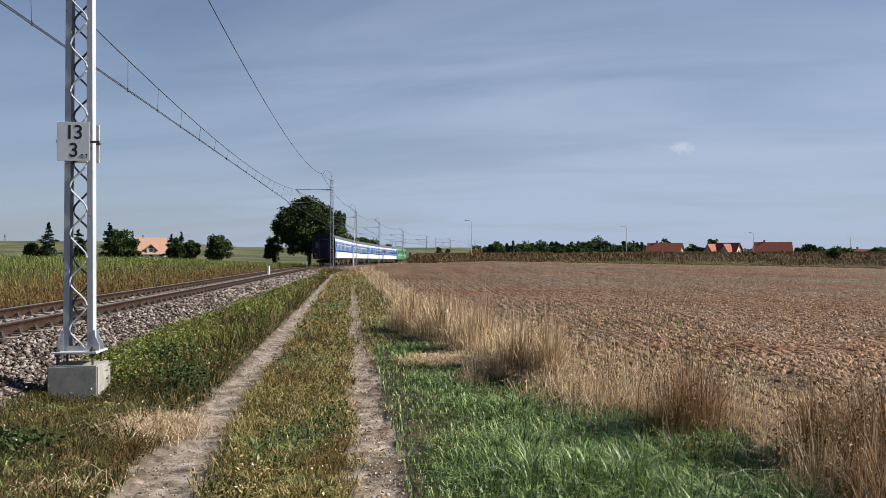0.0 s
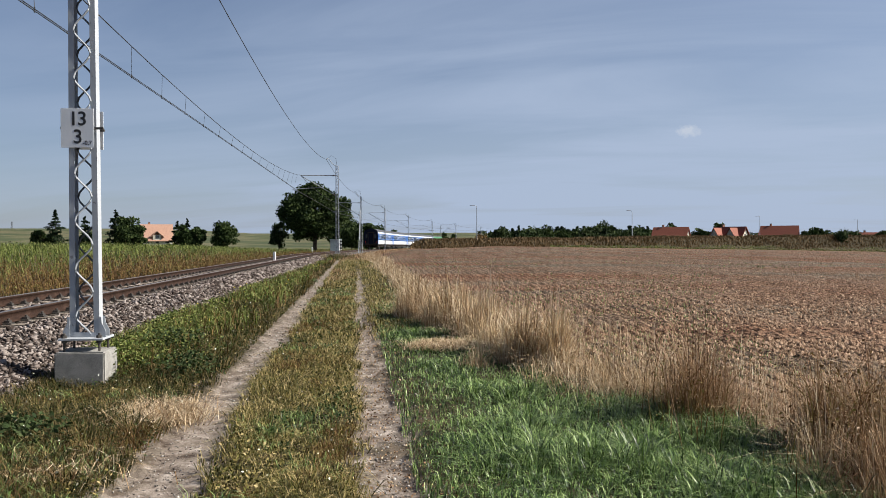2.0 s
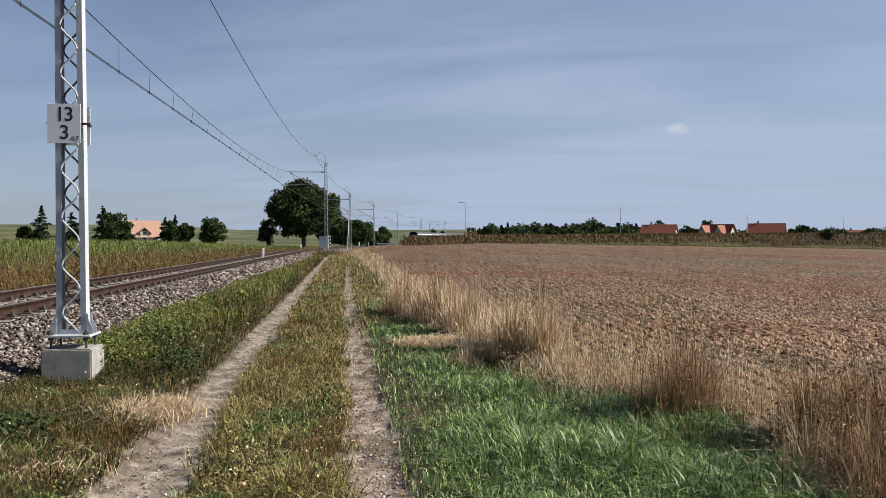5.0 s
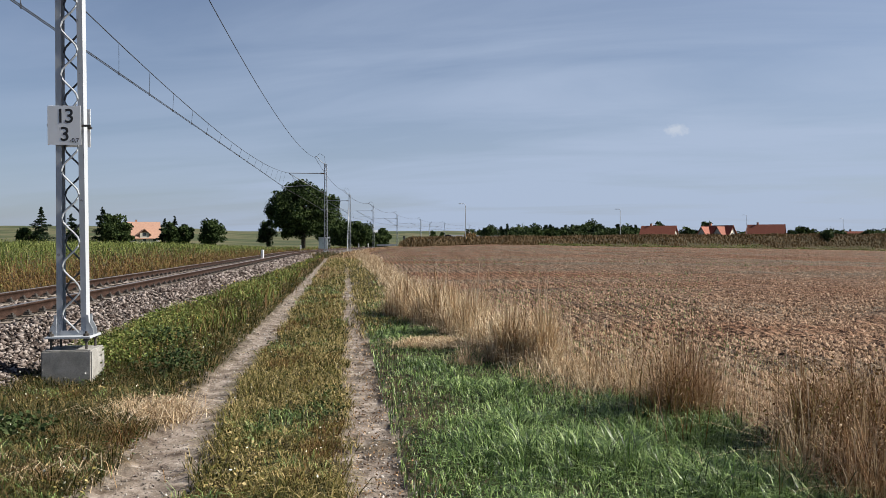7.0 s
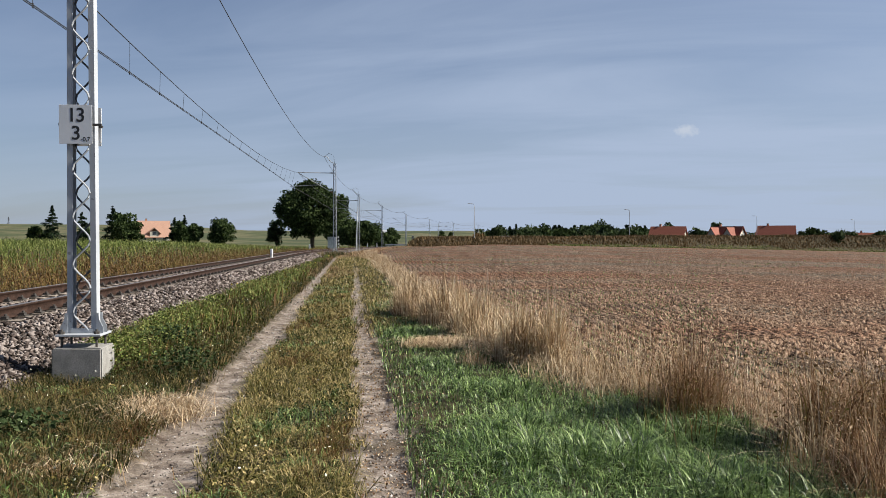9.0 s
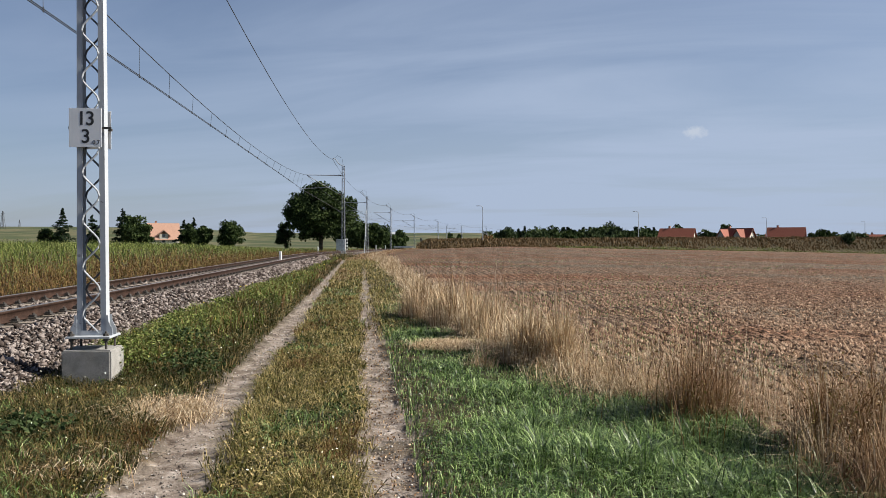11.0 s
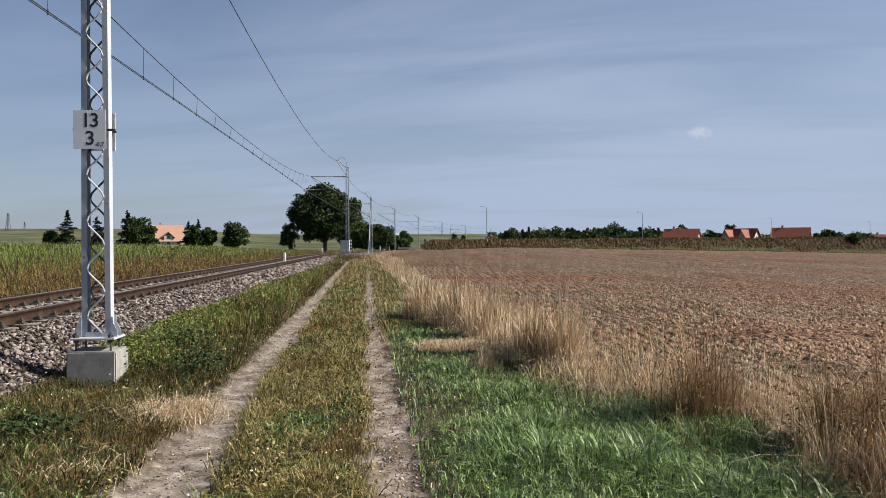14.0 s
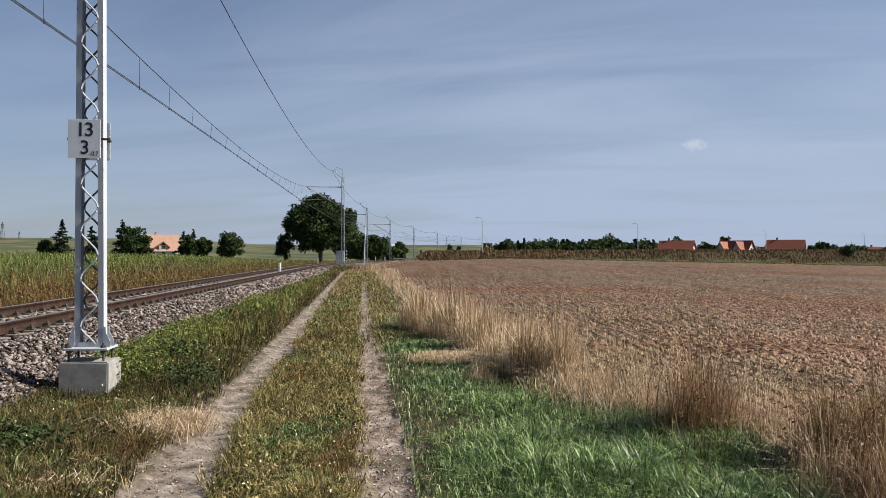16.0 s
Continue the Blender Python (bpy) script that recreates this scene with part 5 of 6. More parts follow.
# ---- street lamps, posts, crossing ----
def street_lamp(x, y, top, turn):
    z0 = float(ground_z(x, y))
    lamp = empty("street_lamp", pose(x, y, z0, 0, 0, turn), "tall thin grey street lamp with curved arm along the road", "street lamp", "street lamps along the road")
    h = top - z0
    part("pole", rod(bmesh.new(), (0, 0, -0.3), (0, 0, h - 0.6), 0.11, 0.075, 10), M["steel_grey"], lamp)
    part("arm", tube(bmesh.new(), [(0, 0, h - 0.6), (-0.05, 0, h - 0.2), (-0.4, 0, h), (-1.0, 0, h + 0.03)], 0.055, 8), M["steel_grey"], lamp)
    part("lamp_head", boxed(-1.6, -0.95, -0.14, 0.14, h - 0.06, h + 0.08), M["steel_grey"], lamp, "flat grey lamp head", 0.03)


for x, y, top in ((6.9, 195, 9.8), (54.0, 236, 9.8), (116.2, 300, 9.7), (180.5, 355, 9.6)):
    street_lamp(x, y, top, 0)


def small_post(x, y, h, w, label, bands=False, name="marker_post"):
    z0 = float(ground_z(x, y))
    p = empty(name, pose(x, y, z0), label, "post", "posts beside the line")
    part("shaft", boxed(-w / 2, w / 2, -w / 2, w / 2, -0.2, h), M["white"], p, bevel=0.01)
    if bands:
        for k in range(3):
            z = h * (0.2 + 0.27 * k)
            part("band", boxed(-w / 2 - 0.006, w / 2 + 0.006, -w / 2 - 0.006, w / 2 + 0.006, z, z + h * 0.13), M["black"], p, "black band")


small_post(-11.75, 54.0, 0.75, 0.15, "short white concrete marker post in the weeds")
small_post(-20.4, 152.0, 2.4, 0.22, "black and white banded post at the level crossing", True)
small_post(-18.6, 190.0, 1.2, 0.2, "short white post at the level crossing")
small_post(-16.9, 196.0, 1.2, 0.2, "short white post at the level crossing")
small_post(-21.8, 128.0, 0.9, 0.2, "short white post beside the cabinet")

x, y = -20.0, 141.0
cab = empty("equipment_cabinet", pose(x, y, float(ground_z(x, y)), 0, 0, 3), "pale grey railway equipment cabinet standing beside the track", "cabinet")
part("plinth", boxed(-0.80, 0.80, -0.8, 0.8, -0.3, 0.15), M["concrete"], cab)
part("body", boxed(-0.75, 0.75, -0.75, 0.75, 0.15, 2.15), M["hut"], cab, bevel=0.03)
part("roof", boxed(-0.83, 0.83, -0.83, 0.83, 2.15, 2.25), M["hut"], cab)
for sx in (-1, 1):
    d = part("door", boxed(sx * 0.37 - 0.34, sx * 0.37 + 0.34, -0.775, -0.745, 0.25, 2.05), M["hut"], cab)
    part("handle", boxed(sx * 0.10 - 0.02, sx * 0.10 + 0.02, -0.80, -0.775, 1.05, 1.25), M["bolt"], d)


def barrier_fence(x, y, n):
    z0 = float(ground_z(x, y))
    f = empty("guard_rail", pose(x, y, z0), "low white guard rail with dark posts at the crossing", "guard rail")
    for k in range(n):
        part("post", boxed(k * 1.1 - 0.08, k * 1.1 + 0.08, -0.08, 0.08, -0.2, 0.95), M["under"], f)
    part("beam", boxed(-0.3, (n - 1) * 1.1 + 0.3, -0.13, -0.085, 0.62, 0.92), M["white"], f)


barrier_fence(-15.2, 205.0, 5)

x, y = -8.6, 208.0
sig = empty("crossing_signal", pose(x, y, float(ground_z(x, y))), "dark level crossing signal on a thin post", "signal")
part("post", rod(bmesh.new(), (0, 0, -0.3), (0, 0, 3.3), 0.07, None, 8), M["steel_grey"], sig)
part("backboard", boxed(-0.24, 0.24, -0.05, 0.05, 2.3, 3.2), M["black"], sig, "black signal board", 0.03)
part("hood", boxed(-0.3, 0.0, -0.25, -0.05, 2.8, 2.95), M["black"], sig)


def pylon(x, y, h):
    z0 = float(ground_z(x, y))
    p = empty("power_pylon", pose(x, y, z0), "distant grey lattice power pylon on the hill", "pylon", "power pylons")
    b = h * 0.11
    for sx in (-1, 1):
        for sy in (-1, 1):
            part("leg", rod(bmesh.new(), (sx * b, sy * b, -1), (sx * b * 0.15, sy * b * 0.15, h), 0.22, 0.15, 5), M["bolt"], p)
    br = bmesh.new()
    for k in range(6):
        u, v = k / 6, (k + 1) / 6
        a, c = b * (1 - 0.85 * u), b * (1 - 0.85 * v)
        rod(br, (-a, -a, h * u), (c, -c, h * v), 0.12, None, 4)
        rod(br, (a, -a, h * u), (-c, -c, h * v), 0.12, None, 4)
    part("bracing", br, M["bolt"], p)
    for u, w in ((0.72, 0.30), (0.86, 0.22)):
        part("cross_arm", rod(bmesh.new(), (-h * w / 2, 0, h * u), (h * w / 2, 0, h * u), 0.16, None, 5), M["bolt"], p)


pylon(-820, 1500, 17)
pylon(-511, 900, 20)


# ---- plants on the ground ----
FIRST = mast_place(MAST_S[0]).translation
def blades(name, x, y, h, w, lean, mat, label, category, seed, z=None, bend=0.45, heading=None, arch=False):
    """Grass blades as one mesh: each rises, arches over and tapers to a point."""
    r = np.random.RandomState(seed)
    n = len(x)
    z = ground_z(x, y) if z is None else z
    # trodden ground round the first foundation keeps the growth short
    h = h * (1.0 - 0.6 * np.exp(-((x - FIRST.x - 0.35) / 0.5) ** 2 - ((y - FIRST.y + 0.65) / 0.8) ** 2))
    az = r.uniform(0, 2 * math.pi, n) if heading is None else heading + r.normal(0, 0.7, n)
    face = r.uniform(0, 2 * math.pi, n)
    dx, dy = np.cos(az), np.sin(az)
    px, py = np.cos(face) * w / 2, np.sin(face) * w / 2
    lean = lean * r.uniform(0.3, 1.5, n)
    mx, my, mz = x + dx * lean * h * bend * 0.6, y + dy * lean * h * bend * 0.6, z + h * 0.6
    tx, ty = x + dx * lean * h, y + dy * lean * h
    tz = z + h * np.clip(1.0 - 0.33 * lean * lean, 0.22, 1)
    z0 = z - 0.02
    if arch:
        # long soft blades: up, over and drooping at the tip
        droop = np.clip(0.25 + 0.55 * lean, 0, 1.1)
        px, py = -dy * w / 2, dx * w / 2
        rings = []
        for u, wd in ((0.0, 0.8), (0.45, 1.0), (0.8, 0.75)):
            c = np.stack([x + dx * lean * h * u ** 1.6, y + dy * lean * h * u ** 1.6, z0 + h * (u * (1.55 - 0.15 * droop) - droop * 0.75 * u * u)], -1)
            side = np.stack([px * wd, py * wd, np.zeros(n)], -1)
            rings += [c - side, c + side]
        rings.append(np.stack([x + dx * lean * h * 1.15, y + dy * lean * h * 1.15, z0 + h * (1.55 - 0.9 * droop)], -1))
        v = np.stack(rings, 1)
        k = (np.arange(n) * 7)[:, None]
        quads = np.concatenate([k + np.array([[0, 1, 3, 2]]), k + np.array([[2, 3, 5, 4]])])
        ob = put(name, raw(name, v.reshape(-1, 3), [quads, k + np.array([[4, 5, 6]])]), mat)
        return tagged(ob, label, category, kind="stuff")
    v = np.stack([np.stack([x - px, y - py, z0], -1), np.stack([x + px, y + py, z0], -1),
                  np.stack([mx + px * 0.9, my + py * 0.9, mz], -1), np.stack([mx - px * 0.9, my - py * 0.9, mz], -1),
                  np.stack([tx, ty, tz], -1)], 1)
    k = (np.arange(n) * 5)[:, None]
    ob = put(name, raw(name, v.reshape(-1, 3), [k + np.array([[0, 1, 2, 3]]), k + np.array([[3, 2, 4]])]), mat)
    return tagged(ob, label, category, kind="stuff")


def leaves_on(name, x, y, z, size, mat, label, category, seed):
    r = np.random.RandomState(seed)
    v, f = leaf_cards(np.stack([x, y, z], -1), size, r, 0.3)
    ob = put(name, raw(name, v, [f]), mat)
    return tagged(ob, label, category, kind="stuff")


def keep(mask, *arrays):
    return [a[mask] for a in arrays]


def grow(y, near=9.0, power=0.75):
    return np.clip(y / near, 0.8, 12) ** power


def tufts(cx, cy, count, radius, seed):
    """Blades gathered in tufts round the given middles: places, outward headings, tuft number and nearness to the middle."""
    r = np.random.RandomState(seed)
    k = np.repeat(np.arange(len(cx)), count)
    a = r.uniform(0, 2 * math.pi, len(k))
    d = np.abs(r.normal(0, 1, len(k)))
    rad = (radius if np.isscalar(radius) else radius[k]) * d
    lean = r.uniform(0, 2 * math.pi, len(cx))[k]
    head = np.arctan2(np.sin(a) * 1.0 + np.sin(lean) * 0.8, np.cos(a) * 1.0 + np.cos(lean) * 0.8)
    return cx[k] + np.cos(a) * rad, cy[k] + np.sin(a) * rad, head, k, np.exp(-d * d * 0.5)


# short grass between the ruts
r = np.random.RandomState(31)
y = spread(52000, 4.2, 85.0, 1.55, 32)
off = r.uniform(-0.62, 0.66, len(y)) + (r.rand(len(y)) < 0.45) * smooth(11, 17, y) * r.uniform(0.3, 1.6, len(y))
x = lane_x(y) + off
patch = lattice_noise(x * 2.2, y * 1.4, 33)
ok = (rut_mask(x, y) < 0.35 + 0.6 * r.rand(len(y)) ** 2) & (patch + r.rand(len(y)) * 0.7 > 0.42)
x, y, patch = keep(ok, x, y, patch)
blades("lane_grass", x, y, (0.05 + 0.17 * patch * r.rand(len(x))) * grow(y, 12, 0.25), 0.0075 * grow(y), 1.7, M["short"], "short yellow-green grass between the wheel ruts", "grass", 34)

# verge between lane and ballast
y = spread(62000, 4.2, 95.0, 1.5, 41)
r = np.random.RandomState(42)
edge = lane_x(y) - 0.98
foot = np.interp(y, AXIS[:, 2], AXIS[:, 1]) + 2.45
x = foot + (edge - foot) * r.rand(len(y))
patch = lattice_noise(x * 1.3, y * 0.8, 43)
bare = smooth(1.1, 0.35, edge - x) * smooth(13, 7, y)
ok = (rut_mask(x, y) < 0.4) & (r.rand(len(y)) > 0.93 * bare) & (patch + 0.6 * r.rand(len(y)) > 0.45)
x, y, patch = keep(ok, x, y, patch)
side = axis_side(x, y)
tall = smooth(0.25, 0.75, patch) * smooth(0.1, 1.0, lane_x(y) - 0.95 - x)
blades("verge_grass", x, y, (0.05 + 0.08 * r.rand(len(x)) + np.interp(y, (5, 8.5, 11), (0.10, 0.12, 0.22)) * tall * r.rand(len(x))) * grow(y, 14, 0.15) * (0.3 + 0.7 * smooth(0.4, 1.0, np.hypot(x + 3.8, y - 7.9))), 0.0072 * grow(y), 1.7, M["verge"], "mixed green and brown verge grass beside the lane", "grass", 44)

# coarse tufts in the verge
cy = spread(900, 4.6, 60.0, 1.35, 45)
r = np.random.RandomState(46)
edge = lane_x(cy) - 1.05
foot = np.interp(cy, AXIS[:, 2], AXIS[:, 1]) + 2.6
cx = foot + (edge - foot) * r.rand(len(cy)) ** 1.3
big = r.uniform(0.10, 0.30, len(cy)) * np.interp(cy, (4.5, 8, 11), (0.75, 0.75, 1.15))
cx, cy, big = keep(np.hypot(cx + 3.8, cy - 8.0) > 0.75, cx, cy, big)
x, y, head, k, core = tufts(cx, cy, 34, 0.06 * grow(cy, 8, 0.5), 47)
blades("verge_tufts", x, y, big[k] * r.uniform(0.5, 1.2, len(x)), 0.0075 * grow(y, 8, 0.7), 1.2, M["verge"], "coarse mixed tufts in the verge", "grass", 48, heading=head)

# rusty dead patches and fresh green tufts in strip and verge
for nm, mat, lab, count, seed, level in (("rusty_grass", M["brownweed"], "rusty dead grass in patches beside the ruts", 420, 501, 0.66), ("fresh_tufts", M["grass"], "fresh green tufts in the worn strip", 330, 511, 0.70)):
    cy = spread(count * 2, 4.5, 36.0, 1.6, seed)
    r = np.random.RandomState(seed + 1)
    cx = lane_x(cy) + np.where(r.rand(len(cy)) < 0.5, r.uniform(-0.45, 0.5, len(cy)), r.uniform(-2.7, -1.05, len(cy)))
    ok = (lattice_noise(cx * 1.5, cy * 0.9, seed + 2) + 0.2 * r.rand(len(cy)) > level) & (axis_side(cx, cy) > 2.9) & (rut_mask(cx, cy) < 0.3)
    cx, cy = keep(ok, cx, cy)
    big = r.uniform(0.07, 0.19, len(cy))
    x, y, head, k, core = tufts(cx, cy, 42, 0.07 * grow(cy, 8, 0.5), seed + 3)
    blades(nm, x, y, big[k] * r.uniform(0.4, 1.2, len(x)), 0.0062 * grow(y, 8, 0.7), 1.3, mat, lab, "grass", seed + 4, heading=head)
r = np.random.RandomState(521)
y = spread(5200, 4.4, 16.0, 1.7, 522)
x = lane_x(y) + np.where(r.rand(len(y)) < 0.6, -1.15 - np.abs(r.normal(0, 0.35, len(y))), r.normal(0.8, 0.3, len(y)))
ok = axis_side(x, y) > 2.9
x, y = keep(ok, x, y)
leaves_on("plant_litter", x, y, ground_z(x, y) + 0.006 - 0.03 * rut_mask(x, y), 0.013 * grow(y, 8, 0.5), M["russet"], "brown plant litter and crumbs along the ruts", "plant litter", 523)

# long drooping grass in front of the first foundation, dry growth round the second
r = np.random.RandomState(541)
n = 7500
x, y = r.uniform(-5.3, -3.0, n), r.uniform(5.2, 8.85, n)
thick = lattice_noise(x * 1.8, y * 1.6, 542)
ok = (axis_side(x, y) > 2.75) & (thick + 0.4 * r.rand(n) > 0.5) & ~((np.abs(x - FIRST.x) < 0.45) & (y > FIRST.y - 0.4))
x, y, thick = keep(ok, x, y, thick)
hh = (0.08 + 0.17 * thick * r.rand(len(x))) * (1.0 + 0.7 * smooth(-3.9, -4.5, x) * smooth(7.3, 8.3, y))
blades("long_verge_grass", x, y, hh, 0.0052, 1.1, M["verge"], "long drooping olive grass below the mast foundation", "grass", 543, arch=True)
sx, sy, _, _ = on_axis(MAST_S[1], MAST_SIDE)
n = 900
x, y = sx + r.normal(0, 0.7, n), sy - 0.4 - np.abs(r.normal(0, 1.6, n))
blades("mast_foot_weeds", x, y, r.uniform(0.2, 0.62, n), 0.018, 0.6, M["verge"], "dry weeds growing round the foot of a mast", "weeds", 545, arch=True)

# low broad-leaved plants among the grass
r = np.random.RandomState(141)
y = spread(26000, 4.2, 40.0, 1.6, 142)
x = lane_x(y) + np.where(r.rand(len(y)) < 0.4, r.uniform(-0.6, 0.65, len(y)), r.uniform(-3.4, -1.0, len(y)))
ok = (rut_mask(x, y) < 0.5) & (axis_side(x, y) > 2.65) & (lattice_noise(x * 3, y * 2.2, 143) + 0.25 * r.rand(len(y)) > 0.6)
x, y = keep(ok, x, y)
dark = lattice_noise(x * 1.7, y * 1.3, 144) > 0.5
for mask, mat, nm, seed in ((dark, M["leaf_light"], "clover", 145), (~dark, M["short"], "plantain", 146)):
    xx, yy = keep(mask, x, y)
    leaves_on(nm, xx, yy, ground_z(xx, yy) + r.uniform(0.0, 0.10, len(xx)), 0.017 * grow(yy, 8, 0.6), mat, "low broad-leaved plants creeping through the grass", "weeds", seed)
r = np.random.RandomState(147)
n = 15000
y = spread(n, 9.2, 26.0, 1.3, 148)
x = np.interp(y, AXIS[:, 2], AXIS[:, 1]) + 2.75 + np.abs(r.normal(0, 0.38, n))
ok = (lattice_noise(x * 1.6, y * 0.9, 149) + 0.2 * r.rand(n) > 0.55) & (x < lane_x(y) - 1.1)
x, y = keep(ok, x, y)
leaves_on("nettle_leaves", x, y, ground_z(x, y) + 0.36 * r.rand(len(x)) ** 0.8, 0.021 * grow(y, 10, 0.6), M["weed"], "dark leafy weeds at the foot of the ballast", "weeds", 150)

# taller leafy weeds along the ballast
y = spread(12000, 9.6, 75.0, 1.3, 51)
r = np.random.RandomState(52)
foot = np.interp(y, AXIS[:, 2], AXIS[:, 1]) + 2.55
x = foot + np.abs(r.normal(0, 0.5, len(y))) * np.interp(y, (8, 11, 20, 70), (0.9, 1.1, 1.3, 1.6)) + 0.25
ok = (x < lane_x(y) - 1.2) & (lattice_noise(x * 0.9, y * 0.5, 53) + 0.3 * r.rand(len(y)) > 0.58)
x, y = keep(ok, x, y)
hh = (0.16 + 0.34 * r.rand(len(x)) ** 1.5) * np.interp(y, (8, 10, 14, 40), (0.6, 0.75, 1.0, 0.85))
blades("weed_stems", x, y, hh, 0.010 * grow(y), 0.3, M["weed"], "upright green and yellow weeds at the foot of the ballast", "weeds", 54)
sel = r.rand(len(x)) < 0.55
blades("dead_stalks", x[sel] + 0.1, y[sel], hh[sel] * 1.05, 0.010 * grow(y[sel]), 0.4, M["brownweed"], "dead brown stalks among the green weeds", "weeds", 58)
rep = np.repeat(np.arange(len(x)), 5)
u = r.rand(len(rep))
leaves_on("weed_leaves", x[rep] + r.normal(0, 0.04, len(rep)), y[rep] + r.normal(0, 0.04, len(rep)), ground_z(x[rep], y[rep]) + hh[rep] * (0.15 + 0.75 * u),
          0.019 * grow(y[rep], 10, 0.6), M["weed"], "leaves of the green weeds along the ballast", "weeds", 55)
sel = r.rand(len(x)) < 0.02
leaves_on("weed_flowers", x[sel], y[sel], ground_z(x[sel], y[sel]) + hh[sel] * 0.98, 0.016 * grow(y[sel], 10, 0.6), M["yellow"], "small yellow flowers on the weeds", "flowers", 56)

# fresh grass on the field side of the lane
r = np.random.RandomState(62)
cy = spread(4800, 4.1, 60.0, 1.8, 61)
inner, outer = lane_x(cy) + 1.02, field_edge(cy) - 0.70 + 0.35 * smooth(20, 8, cy) - np.interp(cy, (4.5, 5.3, 5.9, 6.3, 6.9, 7.4), (0.40, 0.25, -0.15, -0.32, -0.28, 0.0))
cx = inner + (outer - inner) * r.rand(len(cy))
ok = r.rand(len(cy)) > 0.85 * smooth(12, 19, cy)
cx, cy = keep(ok, cx, cy)
patch = lattice_noise(cx * 1.6, cy * 1.2, 63)
near_rut = smooth(0.0, 0.7, cx - lane_x(cy) - 1.0)
big = (0.08 + 0.42 * patch ** 1.4 * r.uniform(0.5, 1.2, len(cy))) * (0.35 + 0.65 * near_rut) * np.interp(cy, (4, 20, 40), (1.0, 0.95, 0.6))
x, y, head, k, core = tufts(cx, cy, (11 + 46 * big).astype(int), 0.07 * grow(cy, 8, 0.5), 64)
ok = rut_mask(x, y) < 0.4
x, y, head, k, core = keep(ok, x, y, head, k, core)
hh = big[k] * r.uniform(0.45, 1.15, len(x)) * (0.65 + 0.35 * core)
blades("green_grass", x, y, 0.39 * hh * r.choice((0.7, 1.0, 1.4), len(x)), 0.0072 * grow(y, 8, 0.7) * r.uniform(0.6, 1.3, len(x)), 1.35, M["grass"], "lush dark green grass beside the dry margin", "grass", 65, heading=head, arch=True)
y = spread(14000, 3.9, 20.0, 1.6, 66)
inner, outer = lane_x(y) + 0.95, field_edge(y) - 0.6 - np.interp(y, (4.5, 5.3, 5.9, 6.3, 6.9, 7.4), (0.40, 0.25, -0.15, -0.32, -0.28, 0.0))
x = inner + (outer - inner) * r.rand(len(y))
blades("low_grass", x, y, r.uniform(0.03, 0.09, len(x)), 0.007 * grow(y, 8, 0.7), 0.9, M["grass"], "low green grass under the tufts", "grass", 67)

# dry tall grass along the field: big clumps, with low sparse straw between them
def straw_clump(name, cx, cy, wide, deep, height, n, lean, mat, label, seed, thin=1.0):
    """One stand of dead stalks: tall in the middle, with arching outer stalks and feathery tops."""
    r = np.random.RandomState(seed)
    a, d = r.uniform(0, 2 * math.pi, n), np.sqrt(r.rand(n))
    gather = 0.75 + 0.5 * lattice_noise(np.cos(a) * d * 3 + seed, np.sin(a) * d * 3, seed)
    x, y = cx + np.cos(a) * d * wide * gather, cy + np.sin(a) * d * deep * gather
    hh = 0.92 * height * (1.0 - 0.4 * d * d) * (0.30 + 0.75 * r.rand(n) ** 1.1) * (0.6 + 0.85 * lattice_noise(x * 5, y * 4, seed + 1))
    hh = np.where(r.rand(n) < 0.04, hh * 1.45, hh)
    bent = r.rand(n) < 0.28
    head = np.where(r.rand(n) < 0.6, a, r.uniform(0, 2 * math.pi, n))
    blades(name, x, y, hh, 0.0062 * thin * grow(y, 9, 0.6) * r.uniform(0.5, 1.25, n), np.where(bent, 1.3, lean * r.choice((0.25, 0.6, 1.1), n)), mat, label, "grass", seed + 2, heading=head, arch=True)
    sel = (hh > 0.62 * height) & ~bent & (r.rand(n) < 0.35)
    xs, ys, hs, hd = keep(sel, x, y, hh, head)
    k = np.repeat(np.arange(len(xs)), 4)
    u = r.uniform(0.82, 1.04, len(k))
    out = lean * 0.8 * (u - 0.45) * hs[k]
    leaves_on("seed_heads", xs[k] + np.cos(hd[k]) * out + r.normal(0, 0.012, len(k)), ys[k] + np.sin(hd[k]) * out + r.normal(0, 0.012, len(k)),
              ground_z(xs[k], ys[k]) + hs[k] * u, 0.011 * grow(ys[k], 10, 0.5), mat, "feathery seed heads of the dry grass", "grass", seed + 3)


